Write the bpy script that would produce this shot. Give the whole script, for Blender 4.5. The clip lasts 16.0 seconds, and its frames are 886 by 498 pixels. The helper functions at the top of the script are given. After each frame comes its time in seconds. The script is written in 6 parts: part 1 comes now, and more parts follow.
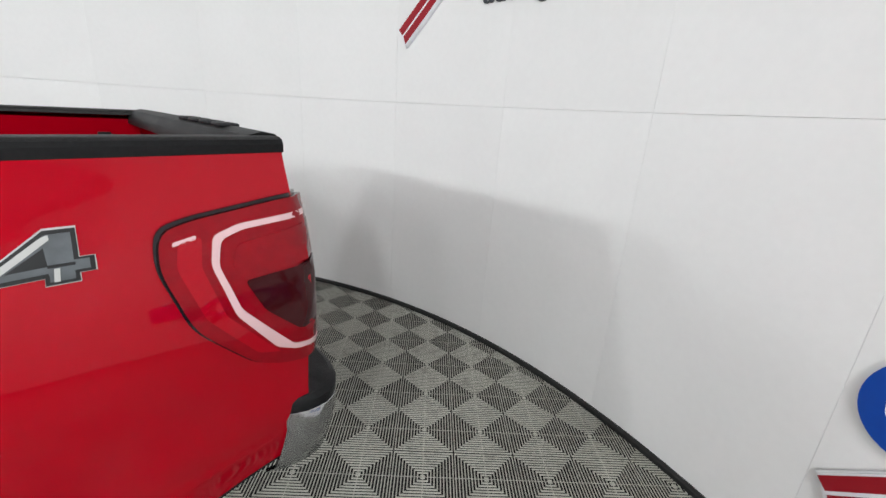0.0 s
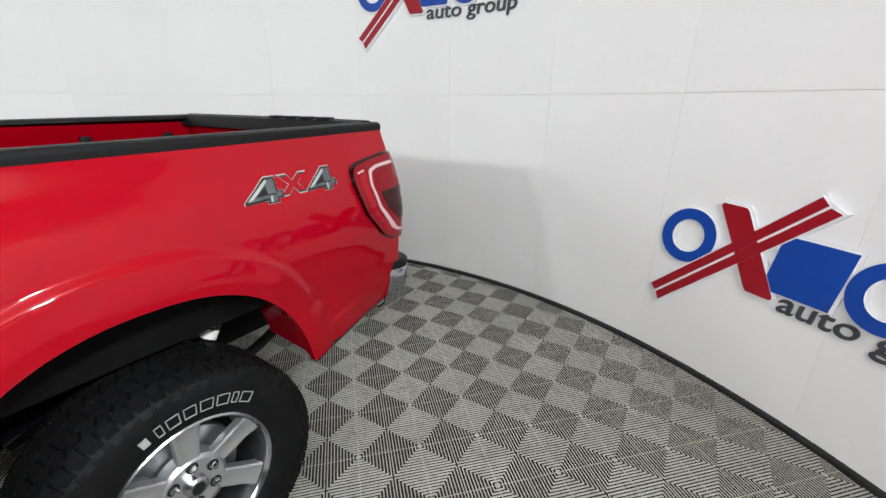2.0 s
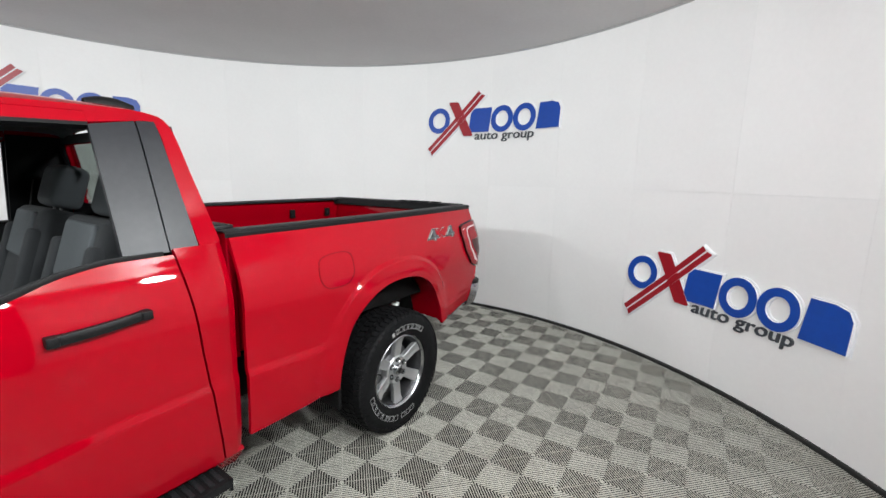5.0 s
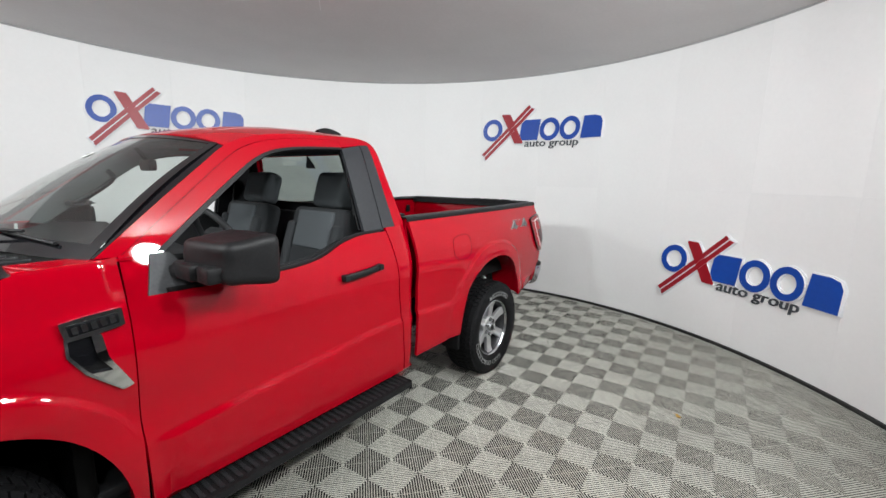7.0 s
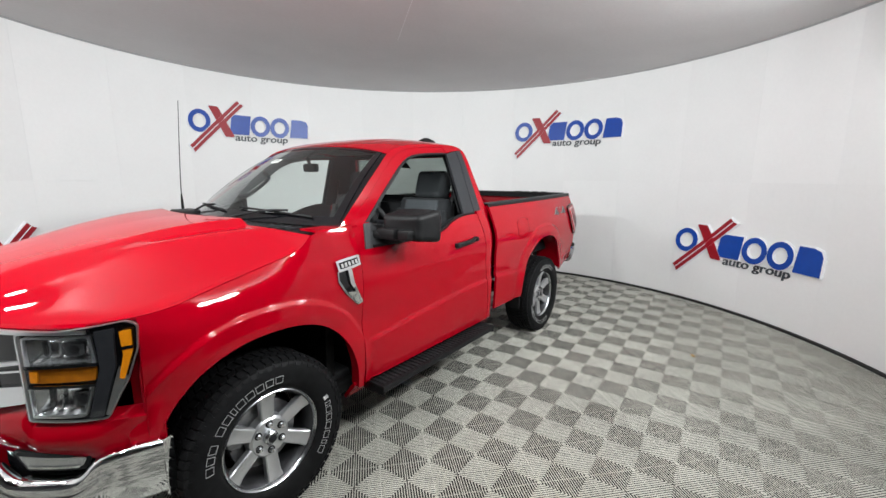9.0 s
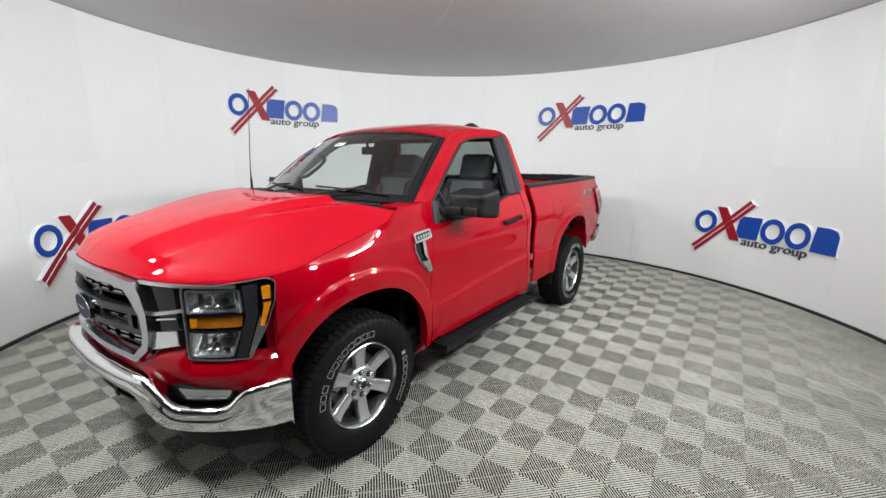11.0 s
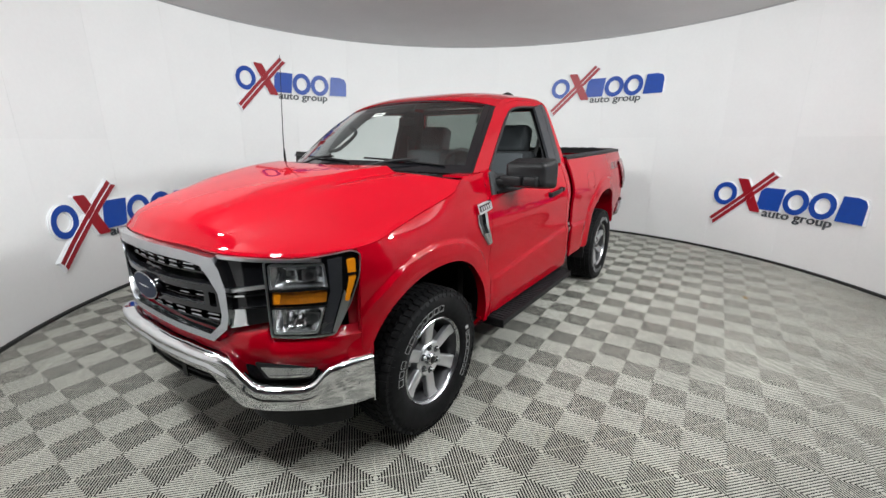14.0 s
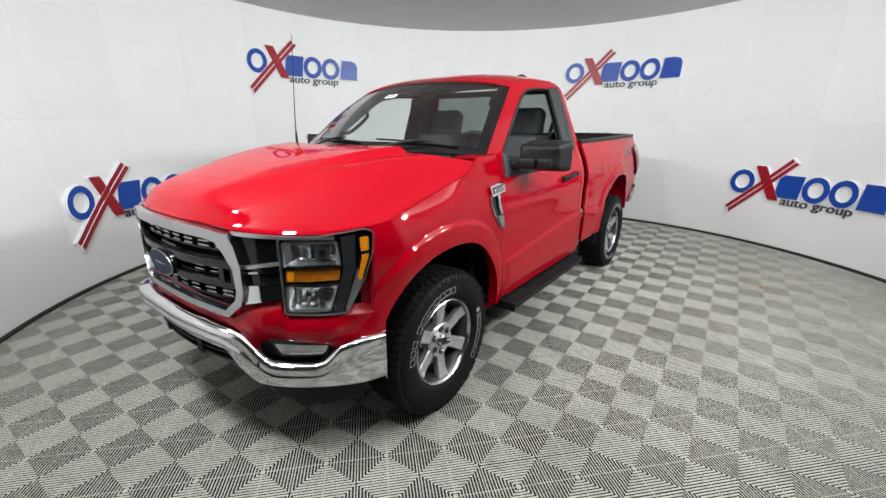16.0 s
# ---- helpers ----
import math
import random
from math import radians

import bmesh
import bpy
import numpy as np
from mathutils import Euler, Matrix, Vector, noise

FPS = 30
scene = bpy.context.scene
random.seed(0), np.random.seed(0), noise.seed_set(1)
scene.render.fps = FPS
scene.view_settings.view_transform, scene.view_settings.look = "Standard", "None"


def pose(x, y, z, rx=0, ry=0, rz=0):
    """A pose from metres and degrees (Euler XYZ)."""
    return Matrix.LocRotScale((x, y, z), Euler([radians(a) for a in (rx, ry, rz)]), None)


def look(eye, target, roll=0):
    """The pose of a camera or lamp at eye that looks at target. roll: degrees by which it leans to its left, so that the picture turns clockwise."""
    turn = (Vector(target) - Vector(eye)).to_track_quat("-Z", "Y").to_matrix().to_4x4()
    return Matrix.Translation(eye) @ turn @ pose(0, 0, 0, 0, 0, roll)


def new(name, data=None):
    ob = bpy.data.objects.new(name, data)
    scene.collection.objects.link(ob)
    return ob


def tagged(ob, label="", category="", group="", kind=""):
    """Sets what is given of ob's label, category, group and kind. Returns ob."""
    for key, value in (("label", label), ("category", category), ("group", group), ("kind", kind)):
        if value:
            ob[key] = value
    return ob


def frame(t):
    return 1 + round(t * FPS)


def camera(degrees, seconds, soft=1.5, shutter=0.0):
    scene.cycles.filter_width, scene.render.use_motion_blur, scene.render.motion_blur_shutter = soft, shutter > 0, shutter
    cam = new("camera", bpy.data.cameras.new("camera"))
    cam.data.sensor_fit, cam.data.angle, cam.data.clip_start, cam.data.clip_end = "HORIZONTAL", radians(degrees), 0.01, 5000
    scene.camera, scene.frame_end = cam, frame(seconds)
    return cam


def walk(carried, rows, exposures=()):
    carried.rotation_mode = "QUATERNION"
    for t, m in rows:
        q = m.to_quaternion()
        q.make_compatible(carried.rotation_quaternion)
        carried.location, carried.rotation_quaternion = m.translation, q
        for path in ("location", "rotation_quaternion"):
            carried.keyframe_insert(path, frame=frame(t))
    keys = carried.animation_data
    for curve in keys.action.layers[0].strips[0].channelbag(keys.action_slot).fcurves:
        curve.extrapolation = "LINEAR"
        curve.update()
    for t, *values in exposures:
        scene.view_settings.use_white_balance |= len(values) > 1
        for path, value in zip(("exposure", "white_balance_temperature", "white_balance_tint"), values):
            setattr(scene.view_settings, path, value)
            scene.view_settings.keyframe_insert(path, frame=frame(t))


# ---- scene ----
cam = camera(94.9, 16.0)
PATH = [
    (0, (-0.649, 1.755, 1.511), (-1.983, 0.4, 0.892), 3.9),
    (0.5, (-0.374, 1.949, 1.507), (-1.76, 0.642, 0.897), 1.8),
    (1, (-0.164, 2.053, 1.52), (-1.58, 0.795, 0.876), 1.2),
    (1.5, (0.116, 2.062, 1.518), (-1.383, 0.904, 0.877), 1.3),
    (2, (0.358, 2.097, 1.527), (-1.208, 1.054, 0.848), 0.4),
    (2.5, (0.583, 2.186, 1.527), (-1.01, 1.187, 0.845), 1.2),
    (3, (0.849, 2.274, 1.532), (-0.724, 1.214, 0.898), 1.2),
    (3.2, (0.929, 2.293, 1.546), (-0.641, 1.203, 0.956), 0.9),
    (5.3, (2.094, 2.619, 1.648), (0.469, 1.498, 1.326), 1.4),
    (5.5, (2.202, 2.563, 1.643), (0.584, 1.432, 1.324), 1.6),
    (6, (2.466, 2.426, 1.658), (0.859, 1.277, 1.346), 1.6),
    (6.4, (2.68, 2.436, 1.659), (1.077, 1.289, 1.323), 1.6),
    (6.5, (2.74, 2.508, 1.664), (1.14, 1.347, 1.357), 1.7),
    (7, (2.983, 2.6, 1.654), (1.392, 1.436, 1.319), 1.1),
    (7.5, (3.255, 2.544, 1.622), (1.655, 1.401, 1.255), 0.8),
    (8, (3.509, 2.503, 1.632), (1.904, 1.373, 1.248), 0.8),
    (8.5, (3.725, 2.597, 1.625), (2.146, 1.421, 1.275), 0.6),
    (9, (4.038, 2.671, 1.637), (2.465, 1.487, 1.289), 0.2),
    (9.5, (4.206, 2.619, 1.634), (2.64, 1.442, 1.23), -0.2),
    (9.7, (4.266, 2.572, 1.633), (2.701, 1.394, 1.229), -0.1),
    (11.8, (4.56, 2.555, 1.625), (3.017, 1.371, 1.158), 1.0),
    (12, (4.582, 2.524, 1.638), (3.028, 1.36, 1.157), 1.4),
    (12.5, (4.646, 2.401, 1.631), (3.074, 1.273, 1.124), 1.4),
    (13, (4.694, 2.253, 1.619), (3.121, 1.135, 1.093), 0.3),
    (13.5, (4.703, 2.184, 1.592), (3.132, 1.062, 1.068), -0.0),
    (14, (4.699, 2.178, 1.565), (3.136, 1.044, 1.045), -0.2),
    (14.5, (4.706, 2.171, 1.549), (3.153, 1.026, 1.022), -0.1),
    (15, (4.705, 2.164, 1.528), (3.162, 1.011, 0.99), -0.0),
    (15.5, (4.704, 2.166, 1.525), (3.172, 1.007, 0.968), 0.0),
    (16, (4.71, 2.162, 1.525), (3.185, 1.003, 0.951), 0.1),
]
walk(cam, [(t, look(eye, target, roll)) for t, eye, target, roll in PATH])

# ---- room plan ----
CX, CY, RAD, HIGH = 1.31, 0.28, 4.0, 3.14      # middle, radius and height of the round booth
TILE, TURNED = 0.28355, 47.5                   # floor tile edge and its turn
TX, TY = -0.4343, 1.4015                       # one tile corner
OPEN_FROM, OPEN_TO = 2.0, 92.0               # degrees of the unseen, assumed opening, set for reflections in the truck

# ---- light ----
world = bpy.data.worlds.new("world")
scene.world = world
world.use_nodes = True
world.node_tree.nodes["Background"].inputs[0].default_value = (0.5, 0.52, 0.55, 1)
world.node_tree.nodes["Background"].inputs[1].default_value = 0.0
scene.view_settings.exposure = 0.0
LAMPS = [(-11, 3.5, 1.0), (6, 3.5, 1.0), (26, 3.5, 0.45), (47, 3.5, 0.3), (68, 3.5, 0.65), (88, 3.5, 1.4), (108, 3.5, 1.4)]   # degrees and distance round the middle, share of power
LAMP_POWER = 56.0


def clampf(x, a, b):
    return max(a, min(b, x))


# ---- materials ----
def material(name, colour, rough=0.5, metal=0.0, coat=0.0, grain=0.0, size=60.0, bump=0.0, bsize=200.0, spread=0.0, coat_rough=0.03, stain=0.0, ior=1.5, rvar=0.0, spec=0.5):
    """A painted, plastic, metal or fabric surface with grain at two scales."""
    m = bpy.data.materials.new(name)
    m.use_nodes = True
    nt = m.node_tree
    b = nt.nodes["Principled BSDF"]
    b.inputs["Base Color"].default_value = (*colour, 1)
    b.inputs["Roughness"].default_value = rough
    b.inputs["Metallic"].default_value = metal
    b.inputs["Coat Weight"].default_value = coat
    b.inputs["Coat Roughness"].default_value = coat_rough
    b.inputs["IOR"].default_value = ior
    b.inputs["Specular IOR Level"].default_value = spec
    at = nt.nodes.new("ShaderNodeTexCoord")
    last = None
    if grain or stain or spread:
        factor = None
        for scale, amount in ((size, grain), (2.3, stain)):
            if not amount:
                continue
            n = nt.nodes.new("ShaderNodeTexNoise")
            n.inputs["Scale"].default_value = scale
            n.inputs["Detail"].default_value = 6
            nt.links.new(at.outputs["Object"], n.inputs["Vector"])
            r = nt.nodes.new("ShaderNodeMapRange")
            r.inputs["From Min"].default_value, r.inputs["From Max"].default_value = 0.3, 0.7
            r.inputs["To Min"].default_value, r.inputs["To Max"].default_value = 1 - amount, 1 + amount
            nt.links.new(n.outputs["Fac"], r.inputs["Value"])
            factor = r.outputs[0] if factor is None else times(nt, factor, r.outputs[0])
        if spread:
            o = nt.nodes.new("ShaderNodeObjectInfo")
            r = nt.nodes.new("ShaderNodeMapRange")
            r.inputs["To Min"].default_value, r.inputs["To Max"].default_value = 1 - spread, 1 + spread
            nt.links.new(o.outputs["Random"], r.inputs["Value"])
            factor = r.outputs[0] if factor is None else times(nt, factor, r.outputs[0])
        mix = nt.nodes.new("ShaderNodeVectorMath")
        mix.operation = "SCALE"
        mix.inputs[0].default_value = colour
        nt.links.new(factor, mix.inputs["Scale"])
        nt.links.new(mix.outputs[0], b.inputs["Base Color"])
    if rvar:
        n = nt.nodes.new("ShaderNodeTexNoise")
        n.inputs["Scale"].default_value = 7
        n.inputs["Detail"].default_value = 5
        nt.links.new(at.outputs["Object"], n.inputs["Vector"])
        r = nt.nodes.new("ShaderNodeMapRange")
        r.inputs["To Min"].default_value, r.inputs["To Max"].default_value = max(rough - rvar, 0.02), rough + rvar
        nt.links.new(n.outputs["Fac"], r.inputs["Value"])
        nt.links.new(r.outputs[0], b.inputs["Roughness"])
    if bump:
        n = nt.nodes.new("ShaderNodeTexNoise")
        n.inputs["Scale"].default_value = bsize
        n.inputs["Detail"].default_value = 4
        nt.links.new(at.outputs["Object"], n.inputs["Vector"])
        u = nt.nodes.new("ShaderNodeBump")
        u.inputs["Strength"].default_value = bump
        u.inputs["Distance"].default_value = 0.002
        nt.links.new(n.outputs["Fac"], u.inputs["Height"])
        nt.links.new(u.outputs[0], b.inputs["Normal"])
    return m


def times(nt, a, b):
    n = nt.nodes.new("ShaderNodeMath")
    n.operation = "MULTIPLY"
    nt.links.new(a, n.inputs[0])
    nt.links.new(b, n.inputs[1])
    return n.outputs[0]


def glass(name, tint, gloss=1.0):
    """A thin pane: clear, with mirror gloss by the Fresnel law."""
    m = bpy.data.materials.new(name)
    m.use_nodes = True
    nt = m.node_tree
    nt.nodes.clear()
    out = nt.nodes.new("ShaderNodeOutputMaterial")
    mix = nt.nodes.new("ShaderNodeMixShader")
    clear = nt.nodes.new("ShaderNodeBsdfTransparent")
    shine = nt.nodes.new("ShaderNodeBsdfGlossy")
    facing = nt.nodes.new("ShaderNodeLayerWeight")
    facing.inputs["Blend"].default_value = 0.5
    power = nt.nodes.new("ShaderNodeMath")
    power.operation = "POWER"
    power.inputs[1].default_value = 5.0
    fres = nt.nodes.new("ShaderNodeMapRange")
    fres.inputs["To Min"].default_value, fres.inputs["To Max"].default_value = 0.075, 1.0
    nt.links.new(facing.outputs["Facing"], power.inputs[0])
    nt.links.new(power.outputs[0], fres.inputs["Value"])
    clear.inputs[0].default_value = (*tint, 1)
    shine.inputs["Roughness"].default_value = 0.01
    shine.inputs[0].default_value = (gloss, gloss, gloss, 1)
    nt.links.new(fres.outputs[0], mix.inputs[0])
    nt.links.new(clear.outputs[0], mix.inputs[1])
    nt.links.new(shine.outputs[0], mix.inputs[2])
    nt.links.new(mix.outputs[0], out.inputs[0])
    return m


def rib_plastic(name, colour):
    """Grey moulded plastic with dust, dark scuffs and broad stains laid out over the whole floor."""
    m = bpy.data.materials.new(name)
    m.use_nodes = True
    nt = m.node_tree
    b = nt.nodes["Principled BSDF"]
    b.inputs["Specular IOR Level"].default_value = 0.35
    at = nt.nodes.new("ShaderNodeNewGeometry")
    factor = None
    for scale, detail, lo, hi, a, z in ((0.9, 3, 0.35, 0.68, 0.88, 1.05), (11.0, 5, 0.30, 0.46, 0.80, 1.0), (46.0, 6, 0.30, 0.46, 0.72, 1.02), (160.0, 3, 0.3, 0.7, 0.92, 1.05)):
        n = nt.nodes.new("ShaderNodeTexNoise")
        n.inputs["Scale"].default_value = scale
        n.inputs["Detail"].default_value = detail
        nt.links.new(at.outputs["Position"], n.inputs["Vector"])
        r = nt.nodes.new("ShaderNodeMapRange")
        r.inputs["From Min"].default_value, r.inputs["From Max"].default_value = lo, hi
        r.inputs["To Min"].default_value, r.inputs["To Max"].default_value = a, z
        nt.links.new(n.outputs["Fac"], r.inputs["Value"])
        factor = r.outputs[0] if factor is None else times(nt, factor, r.outputs[0])
    o = nt.nodes.new("ShaderNodeObjectInfo")
    r = nt.nodes.new("ShaderNodeMapRange")
    r.inputs["To Min"].default_value, r.inputs["To Max"].default_value = 0.96, 1.04
    nt.links.new(o.outputs["Random"], r.inputs["Value"])
    factor = times(nt, factor, r.outputs[0])
    mix = nt.nodes.new("ShaderNodeVectorMath")
    mix.operation = "SCALE"
    mix.inputs[0].default_value = colour
    nt.links.new(factor, mix.inputs["Scale"])
    nt.links.new(mix.outputs[0], b.inputs["Base Color"])
    r = nt.nodes.new("ShaderNodeMapRange")
    r.inputs["To Min"].default_value, r.inputs["To Max"].default_value = 0.34, 0.62
    nt.links.new(n.outputs["Fac"], r.inputs["Value"])
    nt.links.new(r.outputs[0], b.inputs["Roughness"])
    return m


def glow(name, colour, strength):
    m = bpy.data.materials.new(name)
    m.use_nodes = True
    b = m.node_tree.nodes["Principled BSDF"]
    b.inputs["Base Color"].default_value = (0.8, 0.8, 0.8, 1)
    b.inputs["Emission Color"].default_value = (*colour, 1)
    b.inputs["Emission Strength"].default_value = strength
    return m


RED = material("red_paint", (0.285, 0.0002, 0.0065), rough=0.5, coat=0.70, coat_rough=0.008, grain=0.04, size=900, stain=0.02, spec=0.0)
PLASTIC = material("black_plastic", (0.0075, 0.0075, 0.008), rough=0.45, spec=0.16, grain=0.25, size=120, bump=0.25, bsize=900, rvar=0.08)
GREYPLASTIC = material("grey_black_plastic", (0.014, 0.0145, 0.016), rough=0.5, spec=0.2, grain=0.2, size=90, bump=0.3, bsize=700, rvar=0.08)
GLOSSBLACK = material("gloss_black", (0.004, 0.004, 0.005), rough=0.25, coat=0.8, coat_rough=0.02, grain=0.2, size=40, spec=0.05)
SATIN = material("satin_black_panel", (0.020, 0.021, 0.024), rough=0.4, spec=0.2, coat=0.1, coat_rough=0.3, grain=0.1, size=40)
SAILGREY = material("sail_grey_plastic", (0.045, 0.047, 0.05), rough=0.5, spec=0.3, grain=0.15, size=90, bump=0.3, bsize=700)
CHROME = material("chrome", (0.72, 0.73, 0.74), rough=0.035, metal=1.0, grain=0.04, size=12, rvar=0.02)
SILVER = material("silver_wheel_paint", (0.50, 0.51, 0.52), rough=0.30, metal=0.8, coat=0.6, grain=0.05, size=200, rvar=0.06)
BARREL = material("grey_wheel_barrel", (0.045, 0.045, 0.048), rough=0.4, metal=0.7, grain=0.15, size=30)
BRIGHTTRIM = material("bright_trim", (0.78, 0.79, 0.80), rough=0.32, metal=1.0, grain=0.04, size=30)
SATINCHROME = material("satin_chrome", (0.50, 0.51, 0.53), rough=0.2, metal=1.0, grain=0.04, size=30)
RUBBER = material("tyre_rubber", (0.0055, 0.0055, 0.006), rough=0.6, spec=0.12, grain=0.3, size=25, bump=0.2, bsize=300, rvar=0.12)
LETTERGREY = material("raised_tyre_mark", (0.32, 0.32, 0.32), rough=0.7, grain=0.2, size=60)
DARK = material("dark_underbody", (0.004, 0.004, 0.004), rough=0.7, spec=0.1, grain=0.4, size=12, rvar=0.15)
STEEL = material("bare_steel", (0.30, 0.30, 0.31), rough=0.4, metal=0.9, grain=0.2, size=30)
CLOTH = material("seat_cloth", (0.050, 0.057, 0.062), rough=0.95, grain=0.2, size=400, bump=0.5, bsize=900)
CLOTHDARK = material("dark_seat_cloth", (0.016, 0.018, 0.020), rough=0.95, grain=0.2, size=400, bump=0.5, bsize=900)
INTERIOR = material("dark_interior_plastic", (0.010, 0.0105, 0.0115), rough=0.6, spec=0.3, grain=0.15, size=90, bump=0.3, bsize=600)
HEADLINER = material("grey_headliner", (0.16, 0.165, 0.17), rough=0.95, grain=0.1, size=200, bump=0.3, bsize=700)
WINDSCREEN = glass("windscreen_glass", (0.72, 0.80, 0.77))
CLEAR = glass("clear_lens", (0.90, 0.91, 0.92))
TINTED = glass("rear_tinted_glass", (0.27, 0.31, 0.29))
INNER = bpy.data.materials.new("glass_inside")
INNER.use_nodes = True
INNER.node_tree.nodes.clear()
INNER.node_tree.links.new(INNER.node_tree.nodes.new("ShaderNodeBsdfTransparent").outputs[0], INNER.node_tree.nodes.new("ShaderNodeOutputMaterial").inputs[0])
AMBER = material("amber_lens", (0.72, 0.24, 0.006), rough=0.15, coat=1.0, grain=0.12, size=60)
REDLENS = material("red_lens", (0.19, 0.0006, 0.005), rough=0.14, coat=0.35, spec=0.1, grain=0.1, size=40)
DARKLENS = material("dark_red_lens", (0.030, 0.001, 0.002), rough=0.14, coat=0.35, spec=0.1)
PINKLENS = material("pale_red_light_guide", (0.55, 0.36, 0.37), rough=0.25, coat=1.0)
REFLECTOR = material("lamp_reflector", (0.55, 0.56, 0.57), rough=0.16, metal=0.9, grain=0.1, size=20)
WHITE = material("white_panel", (0.80, 0.80, 0.795), rough=0.5, stain=0.012, grain=0.01, size=30, spread=0.022, bump=0.04, bsize=40, rvar=0.06)
CEIL = material("grey_ceiling", (0.62, 0.61, 0.61), rough=0.9, stain=0.02, grain=0.02, size=30)
TILEGREY = rib_plastic("grey_rib_tile", (0.44, 0.435, 0.385))
BAYGREY = material("unseen_bay_grey", (0.42, 0.42, 0.425), rough=0.9, grain=0.15, size=4, stain=0.2)
# near-black stands for the deep shade seen through the tile slots
VOID = material("slot_shade_black", (0.006, 0.006, 0.006), rough=0.9, grain=0.3, size=10)
TRIMBLACK = material("black_base_strip", (0.010, 0.010, 0.010), rough=0.6, grain=0.3, size=20)
BLUE = material("blue_sign_face", (0.004, 0.055, 0.34), rough=0.35, grain=0.06, size=20)
CRIMSON = material("crimson_sign_face", (0.30, 0.004, 0.013), rough=0.35, grain=0.06, size=20)
SIGNWHITE = material("white_sign_edge", (0.76, 0.765, 0.785), rough=0.5, grain=0.03, size=30)
SLATE = material("slate_lettering", (0.045, 0.052, 0.062), rough=0.45, grain=0.1, size=40)
DECALGREY = material("decal_grey", (0.075, 0.083, 0.09), rough=0.35, spec=0.2, grain=0.25, size=25)
DECALDARK = material("decal_dark", (0.012, 0.012, 0.013), rough=0.4, spec=0.2)
DECALPALE = material("decal_pale", (0.36, 0.36, 0.35), rough=0.4, spec=0.2)
PAPER = material("white_sticker", (0.75, 0.78, 0.75), rough=0.6)
LEAF = material("dry_leaf", (0.42, 0.26, 0.07), rough=0.8, grain=0.3, size=80)


# ---- mesh helpers ----
def part(name, data, mat, parent=None, label="", soft=35.0):
    """One mesh object from a bmesh or (points, faces)."""
    me = bpy.data.meshes.new(name)
    if isinstance(data, tuple):
        me.from_pydata([tuple(map(float, p)) for p in data[0]], [], [tuple(map(int, f)) for f in data[1]])
    else:
        data.to_mesh(me)
        data.free()
    for m in (mat if isinstance(mat, (list, tuple)) else [mat]):
        me.materials.append(m)
    if isinstance(data, tuple) and len(data) > 2:
        me.polygons.foreach_set("material_index", data[2])
    me.polygons.foreach_set("use_smooth", [True] * len(me.polygons))
    me.set_sharp_from_angle(angle=radians(soft))
    me.update()
    ob = new(name, me)
    if parent is not None:
        ob.parent = parent
        if parent.parent is None:
            ob.matrix_parent_inverse = Matrix.Translation(-parent.location)
    if label:
        tagged(ob, label)
    return ob


def thing(name, at, label, category, group="", kind=""):
    """An Empty at the thing's base; its parts are given in world metres."""
    ob = new(name)
    ob.empty_display_size = 0.1
    ob.location = at
    return tagged(ob, label, category, group, kind)


def spline(x, xs, ys):
    """A smooth curve through points (cubic Hermite, no overshoot at flats)."""
    xs, ys = np.asarray(xs, float), np.asarray(ys, float)
    d = np.diff(ys) / np.diff(xs)
    m = np.concatenate(([d[0]], np.where(d[1:] * d[:-1] > 0, 2 * d[1:] * d[:-1] / np.where(d[1:] + d[:-1] == 0, 1, d[1:] + d[:-1]), 0), [d[-1]]))
    x = np.clip(np.asarray(x, float), xs[0], xs[-1])
    i = np.clip(np.searchsorted(xs, x) - 1, 0, len(xs) - 2)
    h = xs[i + 1] - xs[i]
    t = (x - xs[i]) / h
    return ((2 * t ** 3 - 3 * t ** 2 + 1) * ys[i] + (t ** 3 - 2 * t ** 2 + t) * h * m[i] + (-2 * t ** 3 + 3 * t ** 2) * ys[i + 1] + (t ** 3 - t ** 2) * h * m[i + 1])


def smooth(a, b, x):
    t = np.clip((np.asarray(x, float) - a) / (b - a), 0, 1)
    return t * t * (3 - 2 * t)


def polycurve(points, n, closed=False):
    """n points spaced evenly along a smooth curve through the given ones."""
    p = np.asarray(points, float)
    if closed:
        p = np.vstack([p, p[:1]])
    s = np.concatenate(([0], np.cumsum(np.linalg.norm(np.diff(p, axis=0), axis=1))))
    e = np.vstack([p[-2] if closed else 2 * p[0] - p[1], p, p[1] if closed else 2 * p[-1] - p[-2]])
    dense = []
    for i in range(1, len(e) - 2):
        for k in range(24):
            u = k / 24
            a, b, c, d = e[i - 1:i + 3]
            dense.append(0.5 * (2 * b + (c - a) * u + (2 * a - 5 * b + 4 * c - d) * u * u + (3 * b - a - 3 * c + d) * u ** 3))
    dense.append(p[-1])
    dense = np.array(dense)
    s = np.concatenate(([0], np.cumsum(np.linalg.norm(np.diff(dense, axis=0), axis=1))))
    t = np.linspace(0, s[-1], n + 1 if closed else n)
    out = np.stack([np.interp(t, s, dense[:, k]) for k in range(dense.shape[1])], axis=1)
    return out[:-1] if closed else out


